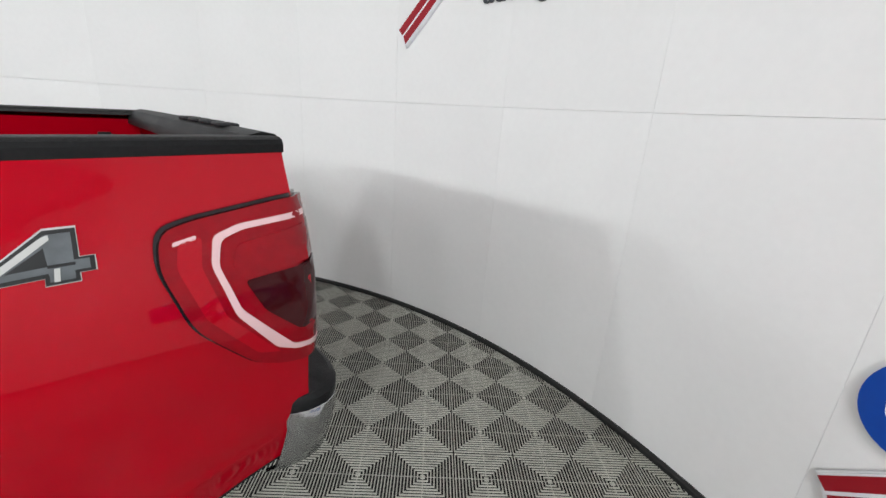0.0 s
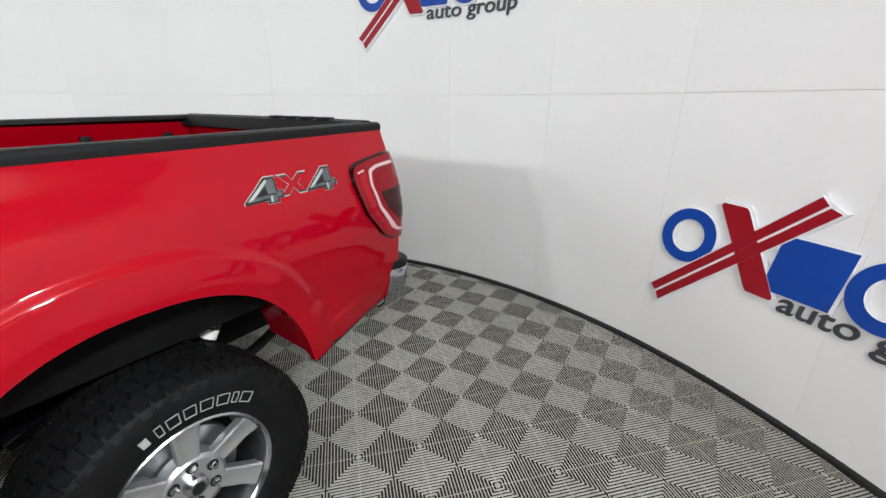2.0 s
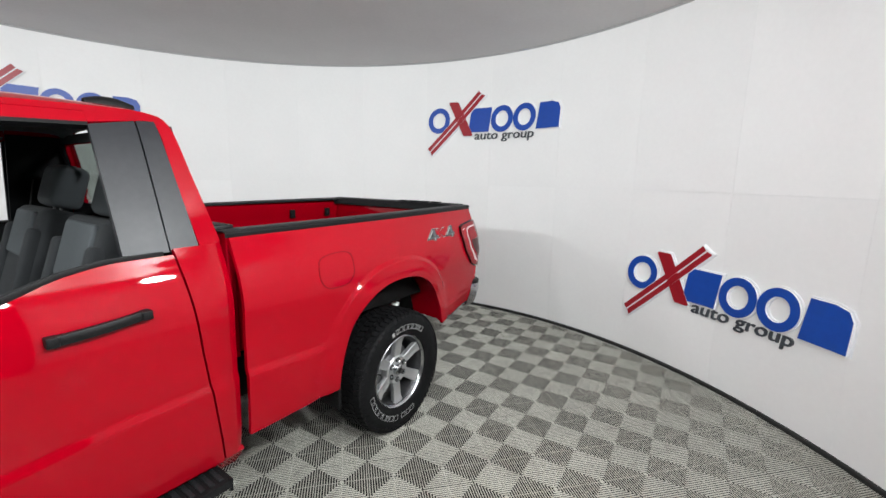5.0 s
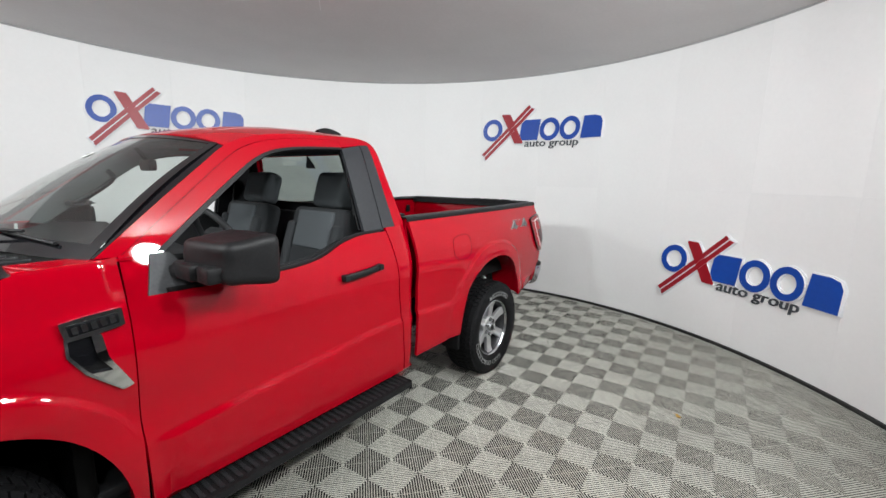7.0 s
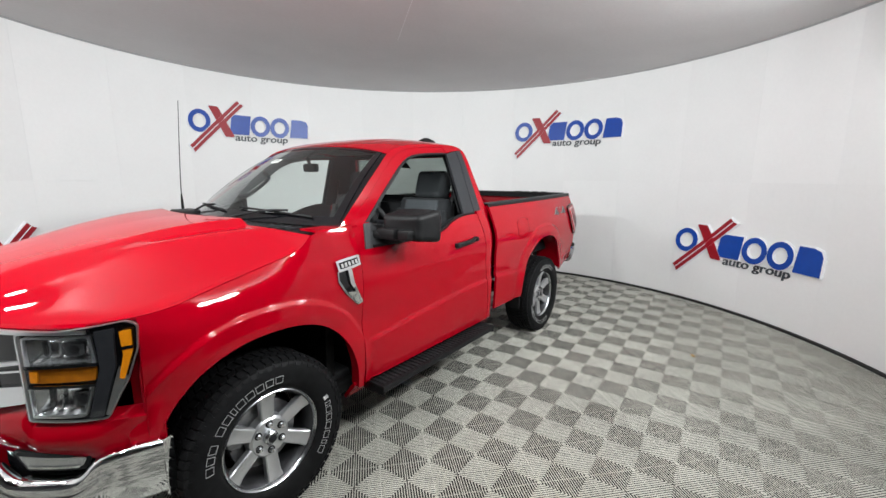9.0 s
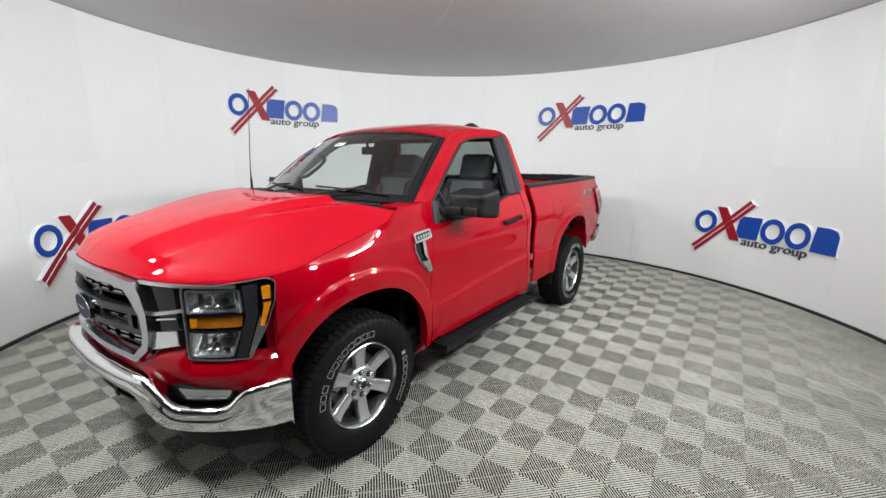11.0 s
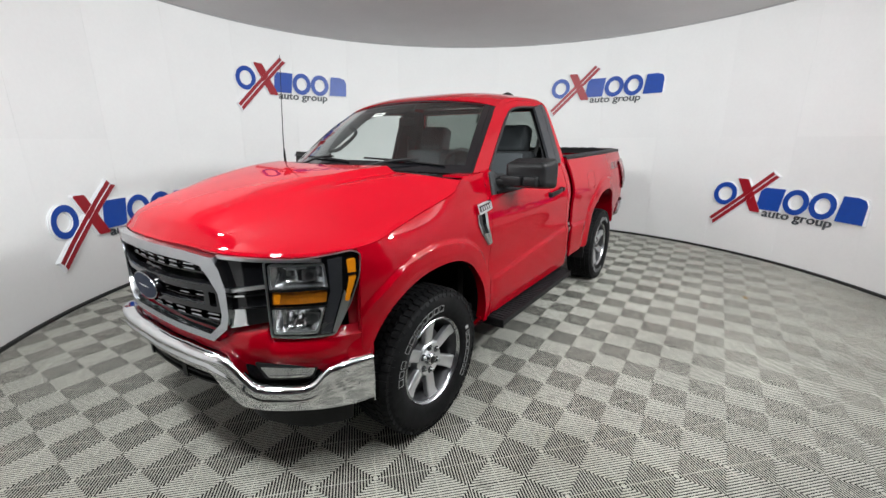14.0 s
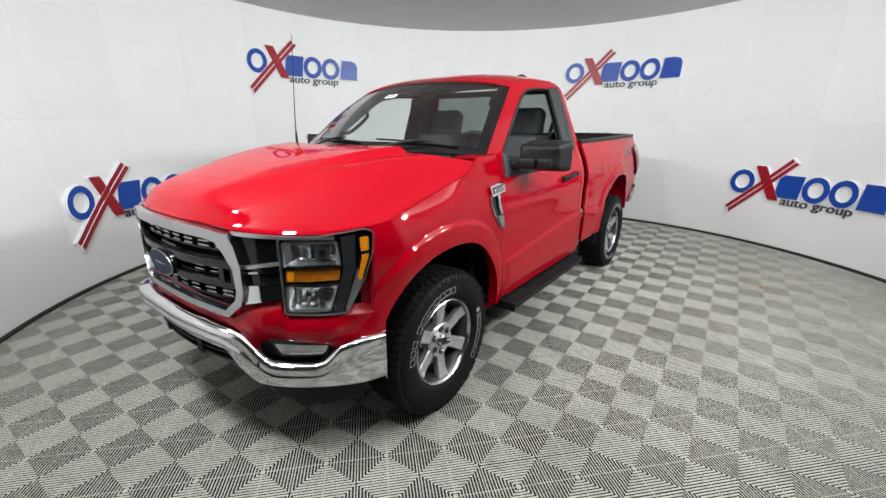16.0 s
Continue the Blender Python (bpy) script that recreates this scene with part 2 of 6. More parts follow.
def shell(P, thick, out=(0, 1, 0)):
    """A sheet of thickness through a grid of points; out: the side that is seen."""
    P = np.asarray(P, float)
    nu, nv = P.shape[:2]
    du, dv = np.gradient(P, axis=0), np.gradient(P, axis=1)
    n = np.cross(du, dv)
    n /= np.linalg.norm(n, axis=2, keepdims=True) + 1e-12
    flip = (n @ np.asarray(out, float)).sum() < 0
    if flip:
        n = -n
    Q = P - n * thick
    top = np.arange(nu * nv).reshape(nu, nv)
    low = top + nu * nv
    F = []
    for i in range(nu - 1):
        for j in range(nv - 1):
            a, b, c, d = top[i, j], top[i + 1, j], top[i + 1, j + 1], top[i, j + 1]
            F.append((a, b, c, d) if not flip else (d, c, b, a))
            a, b, c, d = low[i, j], low[i + 1, j], low[i + 1, j + 1], low[i, j + 1]
            F.append((d, c, b, a) if not flip else (a, b, c, d))
    ring = [(i, 0) for i in range(nu)] + [(nu - 1, j) for j in range(1, nv)] + [(i, nv - 1) for i in range(nu - 2, -1, -1)] + [(0, j) for j in range(nv - 2, 0, -1)]
    for (i, j), (k, l) in zip(ring, ring[1:] + ring[:1]):
        f = (top[i, j], low[i, j], low[k, l], top[k, l])
        F.append(f if not flip else f[::-1])
    return np.vstack([P.reshape(-1, 3), Q.reshape(-1, 3)]), F


def pane(P, thick, out):
    """A glass pane: faces 0 the glazed outside, the rest plain."""
    v, f = shell(P, thick, out)
    nu, nv = np.asarray(P).shape[:2]
    return v, f, [0 if k % 2 == 0 and k < 2 * (nu - 1) * (nv - 1) else 1 for k in range(len(f))]


def sided(P, side):
    return np.asarray(P, float) * (1, side, 1)


def merge(*items):
    V, F, k = [], [], 0
    for v, f in items:
        V.append(np.asarray(v, float))
        F += [tuple(i + k for i in g) for g in f]
        k += len(v)
    return np.vstack(V), F


def box(x0, x1, y0, y1, z0, z1, bev=0.004):
    """A box with chamfered edges."""
    bm = bmesh.new()
    bmesh.ops.create_cube(bm, size=1, matrix=Matrix.Translation(((x0 + x1) / 2, (y0 + y1) / 2, (z0 + z1) / 2)) @ Matrix.Diagonal((x1 - x0, y1 - y0, z1 - z0, 1)))
    if bev:
        bmesh.ops.bevel(bm, geom=bm.edges[:], offset=bev, segments=2, affect="EDGES", profile=0.5)
    bm.verts.index_update()
    v = np.array([p.co for p in bm.verts])
    f = [[p.index for p in g.verts] for g in bm.faces]
    bm.free()
    return v, f


def moved(data, m):
    v = np.asarray(data[0], float)
    r = np.array(m)
    return v @ r[:3, :3].T + r[:3, 3], data[1]


def tube(points, radius, sides=10, n=None, flat=1.0):
    """A round bar along a smooth curve, closed at its ends; radius may be a list."""
    p = polycurve(points, n or 6 * len(points)) if n != 0 else np.asarray(points, float)
    rr = np.interp(np.linspace(0, 1, len(p)), np.linspace(0, 1, len(radius)), radius) if isinstance(radius, (list, tuple)) else np.full(len(p), radius)
    t = np.gradient(p, axis=0)
    t /= np.linalg.norm(t, axis=1, keepdims=True) + 1e-12
    ref = np.array([0, 0, 1.0]) if abs(t[:, 2]).mean() < 0.8 else np.array([1.0, 0, 0])
    V, F = [], []
    for i in range(len(p)):
        a = np.cross(ref, t[i])
        a /= np.linalg.norm(a) + 1e-12
        b = np.cross(t[i], a)
        for k in range(sides):
            g = 2 * math.pi * k / sides
            V.append(p[i] + rr[i] * (a * math.cos(g) + b * math.sin(g) * flat))
    for i in range(len(p) - 1):
        for k in range(sides):
            l = (k + 1) % sides
            F.append((i * sides + k, i * sides + l, (i + 1) * sides + l, (i + 1) * sides + k))
    F.append(tuple(range(sides))[::-1])
    F.append(tuple((len(p) - 1) * sides + k for k in range(sides)))
    return np.array(V), F


def revolve(profile, n=64, axis="y", at=(0, 0, 0), closed=False, sweep=1.0):
    """Turns a profile of (radius, along) about an axis through at."""
    V, F = [], []
    m = len(profile)
    full = sweep >= 0.999
    steps = n if full else n + 1
    for i in range(steps):
        g = 2 * math.pi * sweep * i / n
        c, s = math.cos(g), math.sin(g)
        for r, a in profile:
            V.append({"y": (r * c, a, r * s), "z": (r * c, r * s, a), "x": (a, r * c, r * s)}[axis])
    for i in range(n):
        k = (i + 1) % steps
        for j in range(m if closed else m - 1):
            l = (j + 1) % m
            F.append((i * m + j, i * m + l, k * m + l, k * m + j))
    return np.array(V) + np.array(at), F


def prism(outline, depth, holes=(), bev=0.0):
    """A flat plate of (u, v) outlines (with holes), from w = 0 to depth. Faces: front gets slot 0, sides slot 1."""
    bm = bmesh.new()
    edges = []
    for loop in (outline, *holes):
        vs = [bm.verts.new((u, v, depth)) for u, v in loop]
        edges += [bm.edges.new((a, b)) for a, b in zip(vs, vs[1:] + vs[:1])]
    bmesh.ops.triangle_fill(bm, use_beauty=True, use_dissolve=False, edges=edges, normal=(0, 0, 1))
    for f in bm.faces:
        if f.normal.z < 0:
            f.normal_flip()
        f.material_index = 0
    ext = bmesh.ops.extrude_edge_only(bm, edges=[e for e in bm.edges if len(e.link_faces) == 1])
    for v in [g for g in ext["geom"] if isinstance(g, bmesh.types.BMVert)]:
        v.co.z = 0
    for f in bm.faces:
        if abs(f.normal.z) < 0.5:
            f.material_index = 1
    bm.normal_update()
    return bm


def bent(bm, fn):
    for v in bm.verts:
        v.co = fn(*v.co)
    bm.normal_update()
    return bm


def rounded(points, r, n=5):
    """A polygon with rounded corners."""
    out = []
    m = len(points)
    for i in range(m):
        p, a, b = (np.array(points[k % m], float) for k in (i, i - 1, i + 1))
        da, db = a - p, b - p
        la, lb = np.linalg.norm(da), np.linalg.norm(db)
        k = min(r, la * 0.45, lb * 0.45)
        s, e = p + da / la * k, p + db / lb * k
        for j in range(n + 1):
            t = j / n
            out.append(tuple((1 - t) ** 2 * s + 2 * t * (1 - t) * p + t * t * e))
    return out


def grown(loop, d):
    """A closed outline moved outwards by d."""
    p = np.array(loop, float)
    a, b = np.roll(p, 1, axis=0), np.roll(p, -1, axis=0)
    turn = 1 if (p[:, 0] * b[:, 1] - b[:, 0] * p[:, 1]).sum() > 0 else -1

    def out(q):
        q = q / (np.linalg.norm(q, axis=1, keepdims=True) + 1e-9)
        return np.stack([q[:, 1], -q[:, 0]], axis=1) * turn
    n0, n1 = out(p - a), out(b - p)
    k = np.clip(1 + (n0 * n1).sum(axis=1, keepdims=True), 0.5, 2)
    return [tuple(v) for v in p + (n0 + n1) / k * d]


def ring2(cx, cy, rx, ry, n=36, slant=0.0):
    return [(cx + rx * math.cos(2 * math.pi * k / n) + slant * ry * math.sin(2 * math.pi * k / n), cy + ry * math.sin(2 * math.pi * k / n)) for k in range(n)]


# ---- room ----
def on_wall(a, z, r=RAD):
    """A place on the booth wall at a degrees round the middle."""
    return (CX + r * math.cos(radians(a)), CY + r * math.sin(radians(a)), z)


def wall_segment(a0, a1, z0, z1, r, thick, n=6):
    rows = [[on_wall(a0 + (a1 - a0) * i / n, z, r) for z in (z0, z1)] for i in range(n + 1)]
    return shell(rows, -thick, out=(0, 0, 0))


def build_room():
    # black sheet below the ribs: slot shade given as colour
    g = part("ground", revolve([(0, -0.16), (0, -0.03), (8.3, -0.03), (8.3, -0.16)], 96, "z", (CX, CY, 0)), VOID)
    tagged(g, "near-black sheet under the rib tiles, standing for shade in their slots", "floor", kind="structure")
    w = part("wall_round", merge(*[wall_segment(OPEN_TO + k * 10, min(OPEN_TO + k * 10 + 10, OPEN_FROM + 360), -0.03, HIGH + 0.2, RAD + 0.03, 0.12) for k in range(math.ceil((OPEN_FROM + 360 - OPEN_TO) / 10))]), WHITE, soft=60)
    tagged(w, "round white booth wall of smooth butted panels", "wall", kind="structure")
    step = 360 / 28
    seam = 1.585
    for k in range(28):
        a = 182.3 + k * step
        if OPEN_FROM + 360 - step < a + 0.1 and a + step - 0.1 < OPEN_TO + 360 + step:
            continue
        for z0, z1 in ((0.028, seam - 0.0007), (seam + 0.0007, HIGH - 0.004)):
            P = [[on_wall(a + 0.007 + (step - 0.014) * i / 8, z, RAD) for z in (z0, z1)] for i in range(9)]
            mid = on_wall(a + step / 2, 0, 1)
            part("panel", shell(P, 0.028, out=(CX - mid[0], CY - mid[1], 0)), WHITE, w, soft=50)
    # unseen bay assumed beyond the booth, added to darken reflections in paint and chrome
    bay = part("wall_bay", revolve([(8.2, -0.03), (8.2, 4.4), (8.3, 4.4), (8.3, -0.03)], 64, "z", (CX, CY, 0), closed=True), BAYGREY)
    tagged(bay, "plain grey wall of an unseen bay, assumed from reflections in the truck", "wall", kind="structure")
    top = part("ceiling_bay", revolve([(4.05, 4.4), (8.3, 4.4), (8.3, 4.5), (4.05, 4.5)], 64, "z", (CX, CY, 0), closed=True), BAYGREY)
    tagged(top, "plain grey ceiling of the unseen, assumed bay", "ceiling", kind="structure")
    c = part("ceiling", revolve([(0, HIGH + 0.06), (4.04, HIGH + 0.06), (4.04, HIGH), (0, HIGH)], 96, "z", (CX, CY, 0)), CEIL)
    tagged(c, "flat round grey ceiling", "ceiling", kind="structure")
    rim = part("trim", revolve([(RAD - 0.012, HIGH - 0.016), (RAD + 0.004, HIGH - 0.016), (RAD + 0.004, HIGH - 0.001), (RAD - 0.012, HIGH - 0.001)], 128, "z", (CX, CY, 0), closed=True), material("grey_trim", (0.35, 0.35, 0.35), rough=0.6, grain=0.1), label="thin grey trim where wall meets ceiling")
    tagged(rim, category="trim", kind="structure")
    base = part("baseboard", revolve([(RAD - 0.022, 0.0), (RAD - 0.022, 0.022), (RAD - 0.012, 0.03), (RAD + 0.02, 0.03), (RAD + 0.02, 0.0)], 128, "z", (CX, CY, 0), closed=True), TRIMBLACK)
    tagged(base, "black rubber strip along the foot of the wall", "baseboard", kind="structure")
    P = [[(1.35 + d * 0.64 - 0.0015 * 0.64, 0.40 + d * 0.76, HIGH - 0.002), (1.35 + d * 0.64 + 0.004, 0.40 + d * 0.76 - 0.004, HIGH - 0.002)] for d in (-1.4, 0.0)]
    seamline = part("ceiling_seam", shell(P, 0.001, out=(0, 0, -1)), SIGNWHITE, c, "thin pale seam in the ceiling sheet")


def build_lamps():
    """Round flood lamps hung under the ceiling on the side one enters from, turned to the far wall."""
    face = glow("lamp_face", (0.95, 0.98, 1.0), 12.0)
    for a, r, share in LAMPS:
        x, y, _ = on_wall(a, 0, r)
        z = HIGH - 0.24
        t = thing("flood_lamp", (x, y, HIGH), "round white flood lamp hung from the ceiling, switched on", "lamp", group="flood lamps")
        aim = look((x, y, z), (CX - 2.4 * math.cos(radians(a)), CY - 2.4 * math.sin(radians(a)), 2.3) if a > 15 else (CX + 0.6 * math.cos(radians(a)), CY + 0.6 * math.sin(radians(a)), 0.9))
        turn = aim @ Matrix.Rotation(math.pi, 4, "X")
        part("housing", moved(revolve([(0.0, -0.10), (0.11, -0.095), (0.16, -0.05), (0.18, 0.0), (0.182, 0.02), (0.170, 0.02), (0.167, 0.004)], 40, "z"), turn), SIGNWHITE, t)
        part("diffuser", moved(revolve([(0.0, 0.004), (0.167, 0.004), (0.168, 0.002)], 40, "z"), turn), face, t, "glowing white diffuser")
        part("bracket", tube([(x, y, HIGH), (x, y, HIGH - 0.08), (x, y, z + 0.10)], 0.012, 8), SIGNWHITE, t)
        d = bpy.data.lights.new("lamp_light", "AREA")
        d.shape, d.size, d.energy, d.color = "DISK", 0.30, LAMP_POWER * share, (0.945, 0.983, 0.992)
        l = new("lamp_light", d)
        l.parent = t
        l.matrix_basis = Matrix.Translation((0, 0, -HIGH)) @ Matrix.Translation((-x, -y, 0)) @ aim @ Matrix.Translation((0, 0, -0.03))


# ---- wall signs ----
def build_sign(a0, z0):
    """The raised sign: a0 degrees of its reading start, z0 its base line."""
    def place(u, v, w):
        return Vector(on_wall(a0 - math.degrees(u / (RAD - 0.02)), z0 + v, RAD - 0.001 - w))
    x, y, z = place(0.85, 0, 0)
    t = thing("wall_sign", (x, y, z), "raised blue and crimson sign shapes over slate lettering", "sign", group="wall signs")
    both = [BLUE, SIGNWHITE]
    sl = 0.16

    def sheet(name, outline, holes, mats, depth, parent, label):
        bm = prism(outline, depth, holes)
        bmesh.ops.subdivide_edges(bm, edges=[e for e in bm.edges if e.calc_length() > 0.15], cuts=3)
        return part(name, bent(bm, place), mats, parent, label, soft=40)

    def add(name, outline, holes=(), mats=both, depth=0.03, label="", rim=0.011):
        face = sheet(name, outline, holes, mats, depth, t, label)
        if rim:
            sheet("backing", grown(outline, rim), [grown(h, -rim) for h in holes], [SIGNWHITE, SIGNWHITE], depth - 0.014, t, "white backing edge")
        return face

    add("blue_ring", ring2(0.155, 0.155, 0.15, 0.158, slant=sl * 0.4), [ring2(0.155, 0.155, 0.088, 0.096, slant=sl * 0.4)[::-1]], label="small blue ring")
    # slanted block, two rings, block with a round shoulder
    add("blue_block", [(0.565, 0.0), (0.605, 0.285), (0.885, 0.285), (0.845, 0.0)], label="slanted blue block")
    for u in (1.02, 1.315):
        add("blue_ring", ring2(u, 0.143, 0.147, 0.155, slant=sl * 0.4), [ring2(u, 0.143, 0.083, 0.092, slant=sl * 0.4)[::-1]], label="large blue ring")
    add("blue_block", [(1.468, 0.0), (1.51, 0.285), (1.66, 0.285), (1.735, 0.262), (1.765, 0.205), (1.755, 0.0)], label="blue block with a round shoulder")
    # crossed crimson bars, the long one split by a white line
    red = [CRIMSON, SIGNWHITE]
    add("crimson_bar", [(0.292, 0.365), (0.305, 0.378), (0.415, 0.374), (0.428, 0.36), (0.628, -0.030), (0.615, -0.045), (0.505, -0.042), (0.492, -0.028)], mats=red, depth=0.033, label="short crimson bar")
    a, b = np.array((0.035, -0.235)), np.array((0.735, 0.452))
    d = (b - a) / np.linalg.norm(b - a)
    n = np.array((-d[1], d[0]))

    def strip(lo, hi, s0=0.0, s1=0.0):
        return [tuple(a + n * lo + d * s0), tuple(b + n * lo + d * s1), tuple(b + n * hi), tuple(a + n * hi)]
    add("white_line", strip(-0.058, 0.058, -0.03, 0.03), mats=[SIGNWHITE, SIGNWHITE], depth=0.031, label="white core of the long bar", rim=0)
    add("crimson_bar", strip(0.006, 0.052), mats=red, depth=0.036, label="long upper crimson bar")
    add("crimson_bar", strip(-0.052, -0.006, -0.02, 0.02), mats=red, depth=0.036, label="long lower crimson bar")
    # lettering
    c = bpy.data.curves.new("lettering", "FONT")
    c.body, c.size, c.extrude, c.shear, c.resolution_u = "auto group", 0.158, 0.007, 0.10, 4
    c.offset = 0.001
    tmp = new("lettering_tmp", c)
    bpy.context.view_layer.update()
    me = bpy.data.meshes.new_from_object(tmp.evaluated_get(bpy.context.evaluated_depsgraph_get()))
    bpy.data.objects.remove(tmp)
    xs = [v.co.x for v in me.vertices]
    k = 0.79 / (max(xs) - min(xs))
    for v in me.vertices:
        v.co = place(0.645 + (v.co.x - min(xs)) * k, -0.088 + v.co.y * 0.92, 0.009 + v.co.z)
    me.materials.clear()
    me.materials.append(SLATE)
    ob = new("lettering", me)
    ob.parent = t
    ob.matrix_parent_inverse = Matrix.Translation(-t.location)
    tagged(ob, "slate grey lettering")


build_room()
build_lamps()
for a0, z0 in ((194.6, 2.245), (156.0, 0.668), (272.6, 2.262), (310.2, 0.68)):
    build_sign(a0, z0)


def build_leaf():
    """A curled dry leaf that lies on the tiles."""
    x, y, turn = -0.195, 2.396, 0.6
    P = []
    for i in range(9):
        u = i / 8
        w = 0.016 * math.sin(math.pi * u) ** 0.8 * (1 - 0.3 * u) + 0.0008
        P.append([(-0.03 + 0.06 * u, q * w, 0.003 + 0.010 * q * q + 0.006 * u * u + 0.003 * math.sin(9 * u + q)) for q in (-1, -0.5, 0, 0.5, 1)])
    m = Matrix.Translation((x, y, 0)) @ Matrix.Rotation(turn, 4, "Z")
    t = thing("leaf", (x, y, 0), "small curled dry brown leaf on the tiles", "leaf")
    b = part("blade", moved(shell(P, 0.0006, out=(0, 0, 1)), m), LEAF, t)
    part("stalk", moved(tube([(-0.03, 0, 0.004), (-0.042, 0.002, 0.005), (-0.055, -0.002, 0.003)], 0.0008, 5), m), LEAF, t)


build_leaf()


# ---- the pickup truck: x ahead, y to its left, the rear axle over x = 0 ----
truck = thing("pickup_truck", (1.5, 0, 0), "glossy red regular-cab pickup truck with chrome bumper and open side windows", "truck")
ARCHES = ((0.03, 0.45, 0.50, 0.59), (3.09, 0.40, 0.505, 0.545))   # middle x, spring height, half width, rise
NOSE = [(4.03, 0), (4.02, 0.2), (3.99, 0.35), (3.95, 0.5), (3.88, 0.64), (3.79, 0.76), (3.68, 0.86), (3.56, 0.945), (3.45, 0.985)]
BUMPER = [(4.12, 0), (4.11, 0.2), (4.08, 0.38), (4.03, 0.52), (3.95, 0.66), (3.84, 0.79), (3.70, 0.90), (3.557, 0.97)]


def arch_top(x, k):
    cx, z0, a, b = ARCHES[k]
    q = np.clip(np.abs(np.asarray(x, float) - cx) / a, 0, 1)
    return z0 + b * (1 - q ** 2.3) ** (1 / 2.3)


def flank(x, z):
    """The half width of the body side at x and height z."""
    x, z = np.asarray(x, float), np.asarray(z, float)
    y = spline(z, [0.36, 0.45, 0.55, 0.66, 0.80, 0.92, 1.05, 1.15, 1.25, 1.32, 1.40, 1.47], [0.935, 0.952, 0.966, 0.972, 0.978, 0.990, 0.993, 0.984, 0.957, 0.928, 0.895, 0.872])
    crease = np.interp(x, [-1.1, 0.3, 0.62, 1.05, 1.47, 2.06, 2.5, 3.6], [0.74, 0.66, 0.77, 0.80, 0.787, 0.738, 0.69, 0.62])
    clear = np.ones_like(y * x)
    for cx, z0, a, b in ARCHES:
        q = ((np.abs(x - cx) / a) ** 2.3 + (np.clip(z - z0, 0, 9) / b) ** 2.3) ** (1 / 2.3)
        clear = clear * smooth(0.10, 0.20, (q - 1) * 0.55)
    y = y + 0.014 * clear * (0.3 + 0.7 * smooth(-0.9, -0.4, x)) * (1 - smooth(-0.010, 0.018, z - crease)) - 0.040 * (1 - smooth(0.60, 0.84, z)) * smooth(0.45, 0.95, -x) - 0.010 * smooth(0.0, 0.16, z - crease) * (1 - smooth(0.16, 0.34, z - crease))
    y = y - 0.055 * np.clip(-x, 0, 2) ** 1.5
    y = y - spline(x, [-1.2, 3.1, 3.3, 3.45, 3.56, 3.68, 3.8], [0, 0, 0.004, 0.012, 0.048, 0.130, 0.235])
    y = y + 0.030 * smooth(1.20, 1.37, z) * smooth(2.54, 2.60, x) * (1 - smooth(2.84, 2.98, x))
    # the fender leans in above its shoulder
    lean = np.clip(z - spline(x, [2.55, 2.78, 2.9, 3.05, 3.25, 3.47, 3.7], [1.195, 1.185, 1.12, 1.065, 1.012, 0.963, 0.938]), 0, 1)
    lean = np.where(lean < 0.22, lean ** 2 / 0.44, lean - 0.11)
    y = y - 0.58 * lean * smooth(2.84, 3.2, x) * (1 - smooth(3.32, 3.62, x))
    for cx, z0, a, b in ARCHES:
        up = np.clip(z - z0, 0, 9) / b
        q = ((np.abs(x - cx) / a) ** 2.3 + up ** 2.3) ** (1 / 2.3)
        d = (q - 1) * 0.55
        y = y + 0.022 * (1 - smooth(0.095, 0.125, d)) - 0.006 * smooth(0.03, 0.095, d) * (1 - smooth(0.095, 0.125, d))
    return y


def side_panel(xs, low, high, nv=28, side=1, thick=0.012, shear=None, hem=0.0):
    """A body panel over columns xs, from height low(x) to high(x)."""
    P = []
    for x in xs:
        a, b = float(low(x)), float(high(x))
        col = []
        for j in range(nv):
            z = a + (b - a) * j / (nv - 1)
            xx = x + (shear(x, z) if shear else 0)
            col.append((xx, float(flank(xx, z)), z))
        P.append(col)
    return shell(sided(P, side), thick, out=(0, side, 0))


def arch_columns(x0, x1, k, n=40):
    """Columns bunched where the wheel arch is steep."""
    cx, z0, a, b = ARCHES[k]
    mids = [cx - a * math.cos(math.pi * i / n) * 0.99999 for i in range(n + 1)]
    left = list(np.linspace(x0, cx - a - 0.002, max(3, int((cx - a - x0) / 0.04) + 2)))
    right = list(np.linspace(cx + a + 0.002, x1, max(3, int((x1 - cx - a) / 0.04) + 2)))
    return left + mids + right


def fender_low(x):
    cx, z0, a, b = ARCHES[1]
    low = 0.43 if x < cx else 0.585
    return max(float(arch_top(x, 1)), low) if abs(x - cx) < a else low


def fender_high(x):
    return float(spline(x, [2.55, 2.78, 2.84, 2.90, 3.05, 3.25, 3.47, 3.70, 3.8], [1.375, 1.365, 1.345, 1.290, 1.242, 1.192, 1.143, 1.118, 1.11]))


def bed_low(x):
    cx, z0, a, b = ARCHES[0]
    low = 0.505 if x > cx else float(np.interp(x, [-1.1, -0.46], [0.655, 0.60]))
    return max(float(arch_top(x, 0)), low) if abs(x - cx) < a else low


def bed_high(x):
    return float(np.interp(x, [-1.05, 1.05], [1.424, 1.400]))


def belt(x):
    return float(spline(x, [1.0, 1.42, 1.56, 1.78, 1.92, 2.1, 2.6], [1.352, 1.345, 1.325, 1.255, 1.238, 1.232, 1.235]))


def door_rear(z):
    return 1.155 + 0.115 * (z - 0.5)


